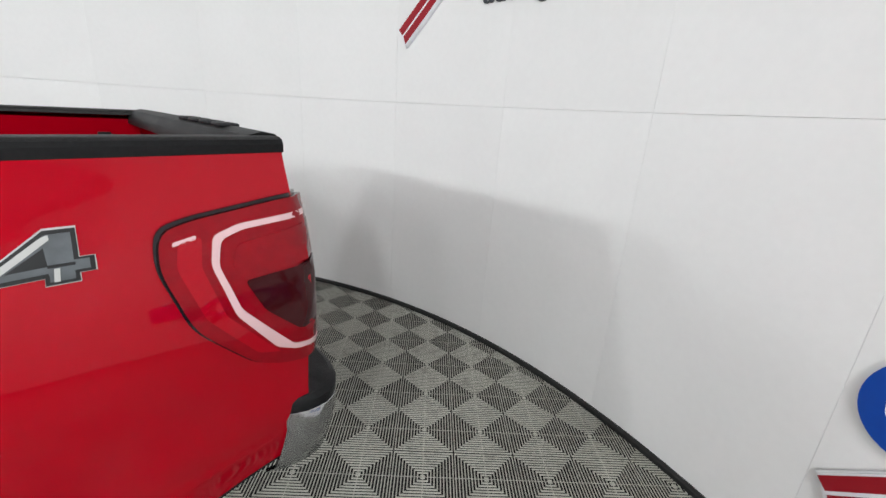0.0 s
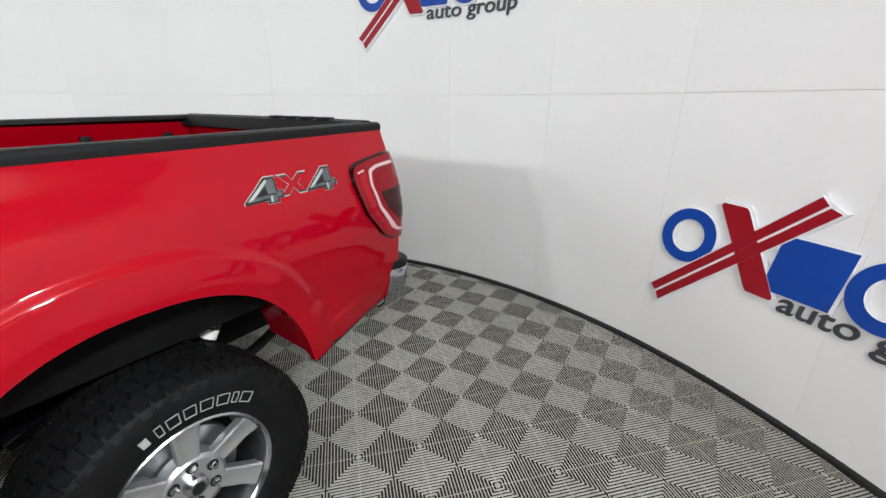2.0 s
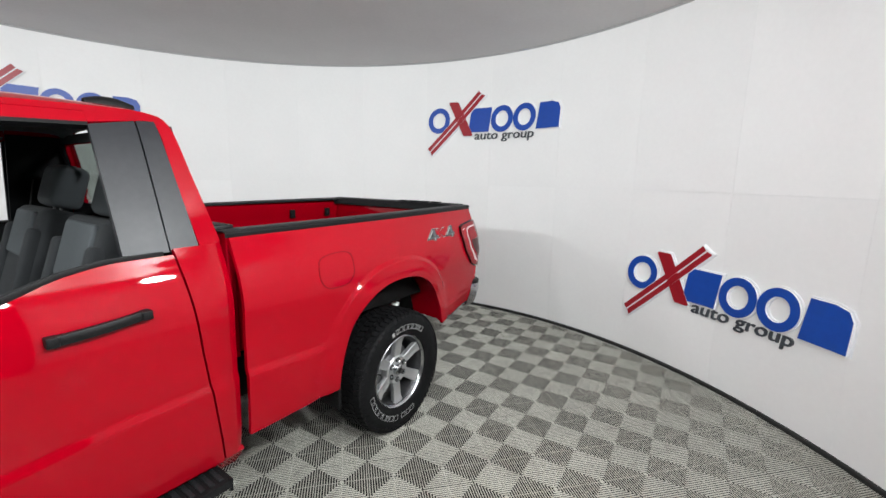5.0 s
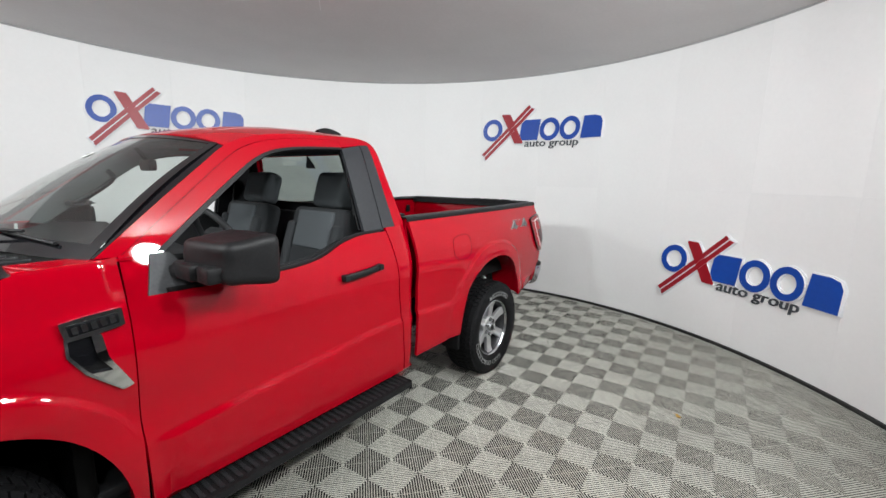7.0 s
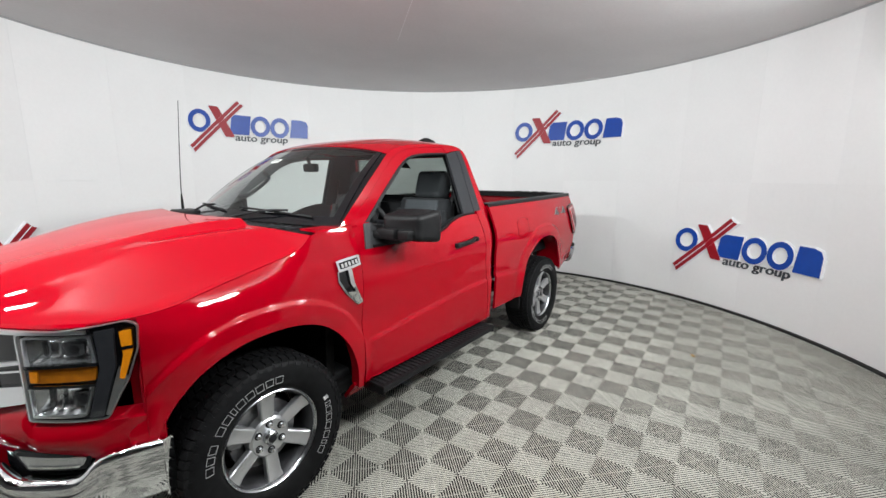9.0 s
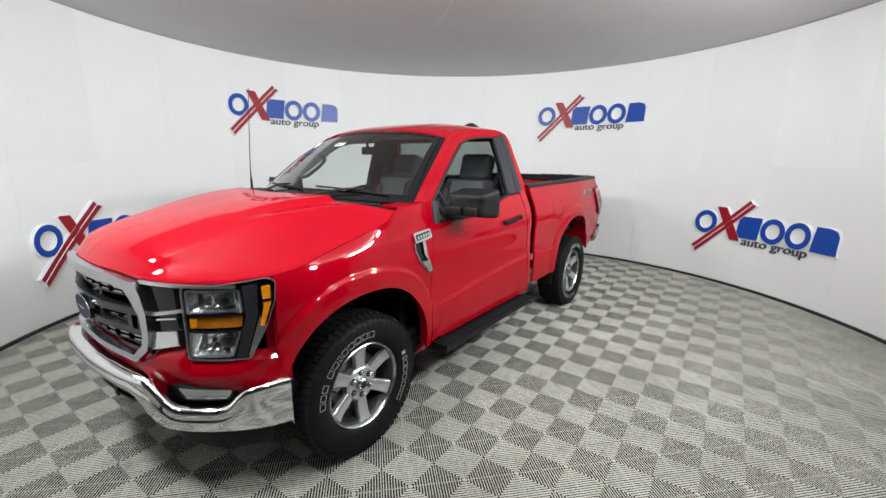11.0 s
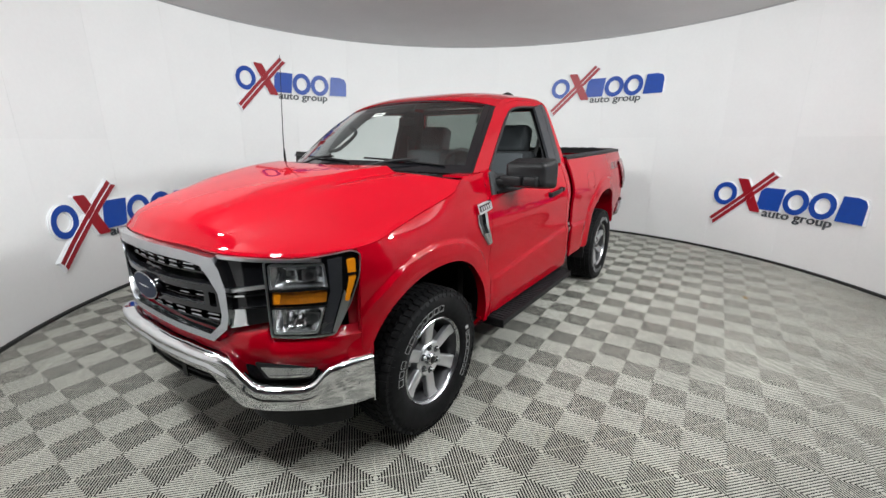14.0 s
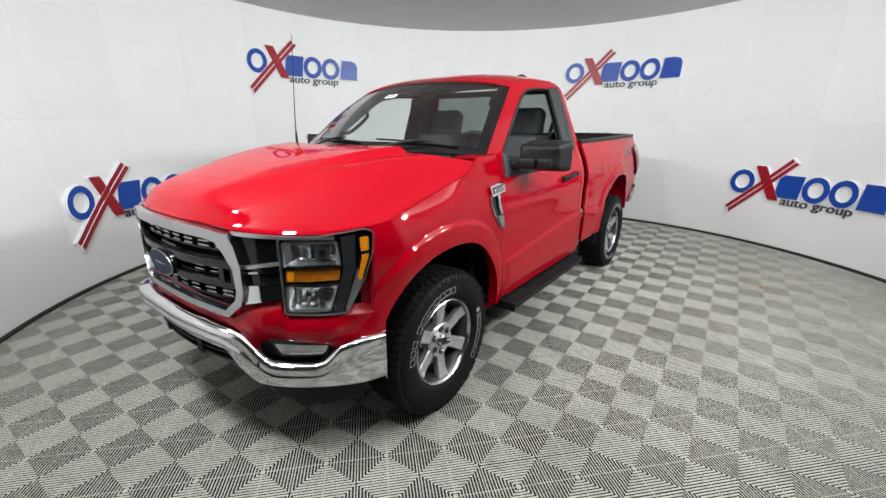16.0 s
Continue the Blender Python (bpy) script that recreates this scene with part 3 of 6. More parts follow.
def build_sides():
    for side in (1, -1):
        f = part("front_fender", side_panel(arch_columns(2.548, 3.64, 1), fender_low, lambda x: fender_high(x) if x < 3.588 else 0.735, 64, side), RED, truck)
        # door skin between slanted edges
        P = []
        for i in range(46):
            u = i / 45
            col = []
            for j in range(80):
                v = j / 79
                x = (1 - u) * door_rear(0.45 + 0.85 * v) + u * 2.54 + 0.006
                z = 0.445 + (belt(x) - 0.445) * v
                x = (1 - u) * door_rear(z) + u * (2.54 - 0.03 * max(0, 0.8 - z)) + 0.004
                col.append((x, float(flank(x, z)), z))
            P.append(col)
        d = part("door", shell(sided(P, side), 0.014, out=(0, side, 0)), RED, truck)
        # rear corner of the cab
        P = []
        for i in range(8):
            u = i / 7
            col = []
            for j in range(26):
                z = 0.45 + 0.92 * j / 25
                x = (1 - u) * 1.060 + u * (door_rear(z) - 0.004)
                col.append((x, float(flank(x, z)) - 0.035 * (1 - u) ** 3, z))
            P.append(col)
        part("cab_corner", shell(sided(P, side), 0.02, out=(0, side, 0)), RED, truck)
        # rocker below the door
        P = [[(x, 0.955 - 0.03 * k, 0.445 - 0.035 * k) for k in range(4)] for x in np.linspace(1.06, 2.60, 12)]
        part("rocker", shell(sided(P, side), 0.02, out=(0, side, 0)), RED, truck)
        # bed side
        part("bed_side", side_panel(arch_columns(-1.03, 1.035, 0), bed_low, bed_high, 70, side, 0.02), RED, truck)
        # inner lips of the arches
        for k, w in ((0, 0.05), (1, 0.06)):
            cx, z0, a, b = ARCHES[k]
            P = []
            for i in range(41):
                x = cx - a * math.cos(math.pi * i / 40) * 0.99999
                z = max(float(arch_top(x, k)), (bed_low if k == 0 else fender_low)(x))
                y = float(flank(x, z))
                P.append([(x, y - 0.002, z), (x, y - w * 0.5, z + 0.008), (x, y - w, z + 0.02)])
            part("arch_lip", shell(sided(P, side), 0.006, out=(0, 0, -1)), RED, truck)
            # dark liner of the wheel house
            if k == 1:
                P = [[(cx - (a + 0.03) * math.cos(math.pi * i / 24), y, z0 + 0.02 + (b + 0.02) * math.sin(math.pi * i / 24)) for y in (min(0.93, float(flank(cx - (a + 0.03) * math.cos(math.pi * i / 24), 0.7)) - 0.05), 0.8, 0.55, 0.45)] for i in range(25)]
                part("wheel_liner", shell(sided(P, side), 0.008, out=(0, 0, -1)), DARK, truck)
                part("splash_wall", moved(box(cx - 0.56, cx + 0.5, -0.01, 0.01, 0.36, 1.05, 0.003), Matrix.Translation((0, 0.45 * side, 0))), DARK, truck)
        # black lower edge of the bed side behind the wheel
        P = [[(x, float(flank(x, 0.63)) - 0.004, bed_low(x) + 0.006), (x, float(flank(x, 0.63)) - 0.004, bed_low(x) - 0.012), (x, float(flank(x, 0.63)) - 0.03, bed_low(x) - 0.016)] for x in np.linspace(-1.02, -0.48, 8)]
        part("lower_trim", shell(sided(P, side), 0.006, out=(0, side, -0.5)), PLASTIC, truck)
        # rail cap along the bed
        P = []
        for x in np.linspace(-1.034, 1.05, 24):
            z = bed_high(x)
            y = float(flank(x, z))
            r = 0.020 - 0.003 * smooth(-1.0, 1.0, x)
            P.append([(x, y + 0.006, z - 0.012), (x, y + 0.007, z + r - 0.014), (x, y + 0.001, z + r - 0.005), (x, y - 0.014, z + r), (x, y - 0.10, z + r - 0.002), (x, y - 0.118, z + r - 0.010), (x, y - 0.12, z - 0.002)])
        part("bed_rail_cap", shell(sided(P, side), 0.006, out=(0, side, 1)), PLASTIC, truck, "ribbed black plastic rail cap")
        # inner wall of the bed
        P = [[(x, 0.79, z) for z in np.linspace(0.86, 1.40, 10)] for x in np.linspace(-1.0, 1.0, 18)]
        for i, col in enumerate(P):
            for j, p in enumerate(col):
                col[j] = (p[0], p[1] - 0.02 * float(smooth(1.30, 1.33, p[2])) + 0.012 * math.cos(p[0] * 9) * float(1 - smooth(1.2, 1.3, p[2])), p[2])
        part("bed_inner_wall", shell(sided(P, side), 0.008, out=(0, -side, 0)), RED, truck)
        P = []
        for i in range(15):
            g = math.pi * i / 14
            P.append([(0.03 - 0.46 * math.cos(g), y, 0.86 + 0.22 * math.sin(g) ** 0.6) for y in (0.80, 0.60, 0.56)] + [(0.03 - 0.44 * math.cos(g), 0.55, 0.86)])
        part("wheel_housing", shell(sided(P, side), 0.008, out=(0, -side, 1)), RED, truck)
        part("housing_underside", shell(sided(np.array(P) * (1, 1, 0.985) - (0, 0, 0.012), side), 0.006, out=(0, side, -1)), DARK, truck, "black undercoated wheel house")
        # walls of the wheel house: painted behind the wheel, undercoated above and ahead of it
        for name, i0, i1, mat in (("inner_fender", 1, 7, RED), ("wheel_house", 7, 20, DARK)):
            P = []
            for i in range(i0, i1 + 1):
                g = math.pi * i / 20
                x, z = 0.03 - 0.505 * math.cos(g), max(0.62, 0.47 + 0.60 * math.sin(g) ** 0.85)
                P.append([(x, y, z + 0.05 * (0.94 - y)) for y in ((float(flank(x, 0.9)) - 0.04, 0.90, 0.87, 0.84) if mat is DARK else (float(flank(x, 0.9)) - 0.04, 0.84, 0.74, 0.70))])
            part(name, shell(sided(P, side), 0.006, out=(0, 0, -1)), mat, truck)
        P = [[(0.03 - 0.5 * math.cos(math.pi * i / 20), 0.826, 0.828 + (0.270 * math.sin(math.pi * i / 20) ** 0.6 + 0.01) * v) for v in (0, 0.5, 1)] for i in range(21)]
        part("wheel_house_side", shell(sided(P, side), 0.006, out=(0, side, 0)), DARK, truck)
        for x in (-0.86, 0.86, 0.45, -0.45):
            part("tie_down", merge(moved(box(-0.025, 0.025, -0.012, 0.012, -0.04, 0.04, 0.004), Matrix.Translation((x, 0.762 * side, 1.30)))), PLASTIC, truck)
        # rear end of the bed side and the post beside the tailgate
        P = [[(-1.03 - 0.012 * math.sin(math.pi * j / 2 / 5), float(flank(-1.03, z)) - 0.018 * j, z) for j in range(6)] for z in np.linspace(0.655, 1.418, 20)]
        part("bed_post", shell(sided(P, side), 0.012, out=(-1, 0, 0)), RED, truck)
        # sunk outline of the fuel door on the left side only
        if side == 1:
            def at_side(u, v, w):
                return Vector((u, float(flank(u, v)) + w, v))
            loop = rounded([(0.405, 1.245), (0.405, 1.13), (0.46, 1.082), (0.60, 1.082), (0.645, 1.14), (0.63, 1.24), (0.56, 1.258), (0.46, 1.262)], 0.05, 4)
            c = np.array(loop).mean(axis=0)
            inner = [tuple(c + (np.array(p) - c) * 0.965) for p in loop]
            bm = prism(loop, 0.0012, [inner[::-1]])
            part("fuel_door_gap", bent(bm, lambda u, v, w: at_side(u, v, w)), material("dark_red_gap", (0.10, 0.001, 0.002), rough=0.8, spec=0.05), truck, "dark joint round the fuel door")


def build_bed():
    f = part("bed_floor", box(-1.03, 1.03, -0.80, 0.80, 0.83, 0.86, 0.003), RED, truck)
    for k in range(8):
        part("floor_rib", box(-1.0, 1.0, -0.70 + 0.2 * k - 0.05, -0.70 + 0.2 * k + 0.05, 0.855, 0.872, 0.005), RED, f)
    part("bed_headboard", merge(box(1.005, 1.04, -0.88, 0.88, 0.84, 1.405, 0.006), *[box(0.99, 1.01, -0.6 + 0.4 * k - 0.12, -0.6 + 0.4 * k + 0.12, 0.95, 1.30, 0.008) for k in range(4)]), RED, truck)
    part("headboard_cap", box(0.955, 1.05, -0.80, 0.80, 1.40, 1.432, 0.01), PLASTIC, truck)
    t = part("tailgate", merge(box(-1.052, -1.004, -0.80, 0.80, 0.74, 1.385, 0.012), box(-1.009, -0.989, -0.62, 0.62, 0.86, 1.30, 0.008)), RED, truck)
    P = []
    for y in np.linspace(-0.765, 0.765, 28):
        s = 1 - 0.12 * (y / 0.765) ** 4
        P.append([(-0.985, y, 1.40), (-0.99, y, 1.434), (-1.01, y, 1.452 + 0.008 * s), (-1.045, y, 1.456 + 0.014 * s), (-1.075, y, 1.452 + 0.014 * s), (-1.092, y, 1.440 + 0.006 * s), (-1.088, y, 1.41), (-1.080, y, 1.385)])
    part("tailgate_cap", shell(np.array(P) + (0.030, 0, -0.018), 0.008, out=(0, 0, 1)), PLASTIC, t, "black plastic tailgate cap with a small spoiler")
    for k in range(4):
        y = 0.1 + 0.12 * k
        part("cap_rib", box(-1.04, -0.99, y, y + 0.085, 1.447, 1.457, 0.004), GREYPLASTIC, t)
    part("tailgate_handle", box(-1.068, -1.050, -0.10, 0.10, 1.20, 1.27, 0.008), PLASTIC, t)


def tail_lamp(side):
    """The lamp that wraps the rear corner of the bed."""
    def at_side(u, v, w):
        # u runs along the side to the corner at x = -1.03, then round the back
        if u > -1.0:
            return Vector((u, (float(flank(u, v)) + w) * side, v))
        k = min((-1.0 - u) / 0.10, 1.0)
        g = k * math.pi / 2 * 0.9
        y0 = float(flank(-1.0, v))
        return Vector((-1.0 - (0.05 + w) * math.sin(g) * 1.0, (y0 - 0.06 * (1 - math.cos(g)) + w * math.cos(g)) * side, v))
    outline = [(-0.756, 1.222), (-0.766, 1.284), (-0.82, 1.298), (-1.0, 1.320), (-1.10, 1.324), (-1.12, 1.15), (-1.10, 0.955), (-1.02, 0.945), (-0.965, 0.955), (-0.90, 0.985), (-0.795, 1.10)]

    def plate(name, loop, w, mat, depth, holes=(), parent=None, label="", r=0.03):
        bm = prism(rounded(loop, r, 4), depth, [rounded(h, 0.02, 3)[::-1] for h in holes])
        for _ in range(2):
            bmesh.ops.subdivide_edges(bm, edges=[e for e in bm.edges if e.calc_length() > 0.045], cuts=1)
            bmesh.ops.triangulate(bm, faces=[f for f in bm.faces if len(f.verts) > 4])
        return part(name, bent(bm, lambda u, v, ww: at_side(u, v, w + ww)), mat, parent or truck, label)
    c = np.array((-0.93, 1.15))
    rim = [tuple(c + (np.array(p) - c) * 1.035) for p in outline]
    lamp = plate("tail_lamp", rim, -0.004, [GLOSSBLACK, GLOSSBLACK], 0.011, label="red tail lamp with a pale C-shaped light guide in a black surround")
    plate("lens", outline, 0.003, [REDLENS, DARKLENS], 0.016, parent=lamp)
    guide = [(-0.838, 1.215), (-0.850, 1.268), (-0.90, 1.283), (-1.10, 1.296), (-1.105, 1.285), (-0.905, 1.272), (-0.863, 1.259), (-0.851, 1.213), (-0.880, 1.119), (-0.985, 1.000), (-1.10, 0.978), (-1.10, 0.968), (-0.99, 0.985), (-0.945, 1.008), (-0.868, 1.11)]
    plate("light_guide", guide, 0.0135, [PINKLENS, PINKLENS], 0.008, parent=lamp, r=0.012, label="pale C-shaped light guide")
    inner = [(-0.875, 1.205), (-0.890, 1.246), (-1.09, 1.270), (-1.10, 1.19), (-0.890, 1.180)]
    plate("upper_lens", inner, 0.0145, [REDLENS, REDLENS], 0.006, parent=lamp, r=0.012)
    plate("dark_lens", [(-0.893, 1.174), (-0.925, 1.105), (-1.00, 1.035), (-1.10, 1.040), (-1.10, 1.184)], 0.0145, [DARKLENS, DARKLENS], 0.007, parent=lamp, r=0.012)
    # the bright facet along the front of the lens
    plate("lens_band", [(-0.782, 1.220), (-0.790, 1.262), (-0.832, 1.270), (-0.822, 1.215), (-0.850, 1.115), (-0.955, 0.992), (-0.905, 1.010), (-0.815, 1.118)], 0.0135, [RED, DARKLENS], 0.007, parent=lamp, r=0.01)
    # pale sliver: a highlight on the lens painted as a thin plate
    plate("painted_lens_glint", [(-0.784, 1.266), (-0.782, 1.259), (-0.822, 1.266), (-0.822, 1.273)], 0.0135, [PINKLENS, PINKLENS], 0.007, parent=lamp, r=0.002)


def build_rear_bumper():
    top = polycurve([(-0.972, 0.912), (-1.03, 0.932), (-1.095, 0.918), (-1.138, 0.85), (-1.152, 0.72), (-1.155, 0.35), (-1.155, 0)], 40)
    rows = []
    for x, y in top:
        rows.append([(x + 0.01, y - 0.006, 0.782), (x, y, 0.776), (x + 0.001, y, 0.73), (x + 0.010, y - 0.008, 0.68), (x + 0.026, y - 0.024, 0.61), (x + 0.045, y - 0.045, 0.59)])
    P = np.array(rows)
    full = np.concatenate([P, P[::-1][1:] * (1, -1, 1)], axis=0)
    b = part("rear_bumper", shell(full, 0.01, out=(-1, 0, 0)), SATINCHROME, truck, "chrome rear bumper with a black step pad", soft=50)
    rows = []
    for x, y in top:
        k = 0.9
        rows.append([(x, y, 0.780), (x - 0.001, y + 0.001, 0.808), (x + 0.012, y - 0.010, 0.820), (max(x, -1.2) * 0.9 - 0.06, y * k, 0.822)])
    P = np.array(rows)
    full = np.concatenate([P, P[::-1][1:] * (1, -1, 1)], axis=0)
    part("step_pad", shell(full, 0.01, out=(-0.5, 0, 1)), PLASTIC, b)


# ---- cab ----
RAIL = [(2.60, 1.372), (2.40, 1.535), (2.20, 1.692), (2.06, 1.795), (1.90, 1.848), (1.68, 1.876), (1.41, 1.890), (1.29, 1.893), (1.205, 1.886), (1.148, 1.846), (1.110, 1.64), (1.062, 1.375)]
JOINT = [(2.535, 1.372), (2.345, 1.525), (2.155, 1.678), (2.02, 1.775), (1.875, 1.828), (1.67, 1.856), (1.41, 1.868)]
DOORTOP = [(2.444, 1.354), (2.262, 1.503), (2.076, 1.648), (1.954, 1.735), (1.834, 1.786), (1.66, 1.812), (1.41, 1.826)]
PANE = [(2.425, 1.345), (2.245, 1.493), (2.06, 1.636), (1.945, 1.722), (1.828, 1.773), (1.66, 1.799), (1.412, 1.813)]


def tumble(z):
    return float(spline(z, [1.15, 1.36, 1.60, 1.78, 1.84, 1.892], [0.955, 0.886, 0.802, 0.735, 0.706, 0.655]))


def ribbon(a, b, n, m, push=0.0):
    A, B = polycurve(a, n), polycurve(b, n)
    return [[(p[0] + (q[0] - p[0]) * j / m, tumble(p[1] + (q[1] - p[1]) * j / m) + push, p[1] + (q[1] - p[1]) * j / m) for j in range(m + 1)] for p, q in zip(A, B)]


def build_cab():
    for side in (1, -1):
        part("pillar_rail", shell(sided(ribbon(RAIL[:7], [(x - 0.003, z - 0.002) for x, z in JOINT], 40, 4), side), 0.05, out=(0, side, 0)), RED, truck)
        part("door_frame", shell(sided(ribbon([(x - 0.004, z - 0.004) for x, z in JOINT], DOORTOP, 40, 3, -0.002), side), 0.04, out=(0, side, 0)), RED, truck)
        part("window_seal", shell(sided(ribbon(DOORTOP, PANE, 40, 2, 0.002), side), 0.03, out=(0, side, 0)), PLASTIC, truck)
        # belt seal
        P = [[(x, float(flank(x, belt(x))) - 0.012 + 0.004 * math.sin(k * 1.5), belt(x) - 0.012 + 0.014 * k) for k in range(3)] for x in np.linspace(1.285, 2.42, 40)]
        part("belt_seal", shell(sided(P, side), 0.03, out=(0, side, 0)), PLASTIC, truck)
        # satin black panel behind the window, split at the door joint
        for a, b, c, d in (((1.412, 1.818), (1.405, 1.360), (1.266, 1.846), (1.258, 1.356)), ((1.260, 1.847), (1.252, 1.356), (1.196, 1.852), (1.150, 1.358))):
            P = [[(lambda x, z: (x, tumble(z) + 0.003, z))((1 - u) * ((1 - v) * b[0] + v * a[0]) + u * ((1 - v) * d[0] + v * c[0]), (1 - u) * ((1 - v) * b[1] + v * a[1]) + u * ((1 - v) * d[1] + v * c[1])) for v in np.linspace(0, 1, 14)] for u in np.linspace(0, 1, 4)]
            part("pillar_panel", shell(sided(P, side), 0.02, out=(0, side, 0)), SATIN, truck, "satin black pillar panel")
        # rear pillar
        inner = [(1.41, 1.826), (1.30, 1.842), (1.21, 1.852), (1.190, 1.82), (1.172, 1.60), (1.144, 1.352)]
        part("rear_pillar", shell(sided(ribbon(RAIL[6:], inner, 36, 4), side), 0.03, out=(0, side, 0)), RED, truck)
        P = [[(x, tumble(z) + 0.010, z) for z in np.linspace(1.20, 1.376, 8)] for x in np.linspace(2.40, 2.537, 8)]
        part("door_corner", shell(sided(P, side), 0.02, out=(0, side, 0)), RED, truck)
        # small wedge between fender, pillar and windscreen
        P = [[(x, y, 1.368 + 0.012 * (0.92 - y)) for y in (flank(x, 1.365) - 0.004, 0.86, 0.80)] for x in np.linspace(2.50, 2.80, 8)]
        part("cowl_corner", shell(sided(P, side), 0.01, out=(0, 0, 1)), RED, truck)
    # roof
    xs = np.linspace(1.150, 2.075, 30)
    rx, rz = np.array([p[0] for p in RAIL[2:10]])[::-1], np.array([p[1] for p in RAIL[2:10]])[::-1]
    P = []
    for x in xs:
        ze = float(spline(x, rx, rz))
        ye = tumble(ze)
        zc = float(spline(x, [1.145, 1.18, 1.26, 1.5, 1.85, 2.0, 2.09], [1.885, 1.915, 1.938, 1.945, 1.92, 1.885, 1.848]))
        bow = 0.075 * smooth(1.85, 2.08, x)
        P.append([(x + bow * (1 - w * w), ye * w, ze + (zc - ze) * (1 - abs(w) ** 3.2)) for w in np.linspace(-1, 1, 33)])
    P = np.array(P)
    for j in range(33):
        w = abs(np.linspace(-1, 1, 33)[j])
        P[:, j, 2] -= 0.010 * math.exp(-((w - 0.62) / 0.03) ** 2) * (P[:, j, 0] < 2.0)
    part("roof", shell(P, 0.025, out=(0, 0, 1)), RED, truck)
    part("headliner", moved(shell(P[1:-1, 2:-2] * (1, 0.96, 1) - (0, 0, 0.05), 0.008, out=(0, 0, -1)), Matrix.Identity(4)), HEADLINER, truck)
    # back of the cab
    def back(y, v):
        z = 1.375 + (1.845 - 1.375) * v
        return (1.055 + 0.085 * max(v, 0.0) ** 1.3 + 0.02 * (y / 0.8) ** 2, y, z)
    for y0, y1, v0, v1 in ((-0.86, 0.86, -0.9, 0.19), (-0.72, 0.72, 0.92, 1.02), (-0.815, -0.66, 0.19, 0.92), (0.66, 0.815, 0.19, 0.92)):
        P = [[back(y * (1 - 0.13 * clampf(v, 0, 1) if abs(y) > 0.70 else 1), v) for v in np.linspace(v0, v1, 6)] for y in np.linspace(y0, y1, 12)]
        part("cab_back", shell(P, 0.02, out=(-1, 0, 0)), RED, truck)
        part("back_lining", shell(np.array(P) + (0.03, 0, 0), 0.006, out=(1, 0, 0)), INTERIOR, truck)
    P = [[(lambda p: (p[0] + 0.004, p[1], p[2]))(back(y, v)) for v in np.linspace(0.17, 0.94, 8)] for y in np.linspace(-0.69, 0.69, 14)]
    g = part("rear_window", pane(P, 0.005, (-1, 0, 0)), [TINTED, INNER], truck)
    g.visible_shadow = False
    tri = prism(rounded([(0.030, 1.812), (-0.014, 1.722), (0.098, 1.716)], 0.008, 3), 0.006)
    part("window_marker", bent(tri, lambda u, v, w: Vector((back(u, (v - 1.375) / 0.47)[0] + 0.014 + w, u, v))), [PLASTIC, PLASTIC], g, "small black triangle on the rear glass")
    # windscreen and its black border
    def screen(u, v, lift=0.0):
        y = u * (0.868 + (0.688 - 0.868) * v)
        x = 2.603 + 0.235 * (1 - u * u) + (2.072 + 0.085 * (1 - u * u) - 2.603 - 0.235 * (1 - u * u)) * v
        z = 1.372 + 0.022 * (1 - u * u) + (1.800 + 0.05 * (1 - u * u) - 1.372 - 0.022 * (1 - u * u)) * v + 0.03 * math.sin(math.pi * v)
        return (x + lift * 0.6, y, z + lift * 0.75)
    P = [[screen(u, v) for v in np.linspace(-0.02, 1.0, 24)] for u in np.linspace(-1, 1, 40)]
    g = part("windscreen", pane(P, 0.005, (1, 0, 1)), [WINDSCREEN, INNER], truck, "clear windscreen with a black border")
    g.visible_shadow = False
    for name, u0, u1, v0, v1 in (("screen_border", -1, 1, 0.962, 1.0), ("screen_border", -1, 1, -0.02, 0.07), ("screen_border", -1, -0.948, 0.07, 0.962), ("screen_border", 0.948, 1, 0.07, 0.962)):
        P = [[screen(u, v, 0.003) for v in np.linspace(v0, v1, 12)] for u in np.linspace(u0, u1, 36 if u1 - u0 > 1 else 4)]
        part(name, shell(P, 0.002, out=(1, 0, 1)), GLOSSBLACK, g)
    rail = polycurve(RAIL[:4], 24)
    for s in (1, -1):
        P = []
        for k, v in enumerate(np.linspace(0.0, 1.0, 24)):
            a, b = np.array(screen(0.965, v, 0.001)), np.array((rail[k][0], tumble(rail[k][1]) - 0.004, rail[k][1]))
            P.append([tuple((a + (b - a) * j / 3) * (1, s, 1)) for j in range(4)])
        part("pillar_seal", shell(P, 0.006, out=(1, s, 1)), GLOSSBLACK, truck)
    P = [[screen(u, v, -0.012) for v in np.linspace(0.78, 0.945, 4)] for u in np.linspace(-0.16, 0.16, 8)]
    part("sensor_cover", shell(P, 0.01, out=(1, 0, 1)), PLASTIC, g)
    P = [[screen(u, v, 0.0045) for v in (0.69, 0.755)] for u in (-0.25, -0.10)]
    part("sticker", shell(P, 0.001, out=(1, 0, 1)), PAPER, g, "small white paper sticker with unreadable print")
    P = [[screen(u, v, 0.0062) for v in (0.715, 0.732)] for u in (-0.23, -0.12)]
    part("sticker_print", shell(P, 0.0005, out=(1, 0, 1)), DECALGREY, g)
    # cowl and wipers
    P = []
    for u in np.linspace(-1, 1, 30):
        x0, y0, z0 = screen(u, 0.0)
        xh = 2.80 + 0.20 * (1 - u * u)
        P.append([(x0 - 0.02, y0, z0 - 0.012), (x0 + 0.02, y0 * 0.995, z0 - 0.022), ((x0 + xh) / 2, y0 * 0.98, z0 - 0.028), (xh + 0.05, y0 * 0.97, z0 - 0.034)])
    c = part("cowl", shell(P, 0.01, out=(0, 0, 1)), PLASTIC, truck, "black ribbed cowl panel below the windscreen")
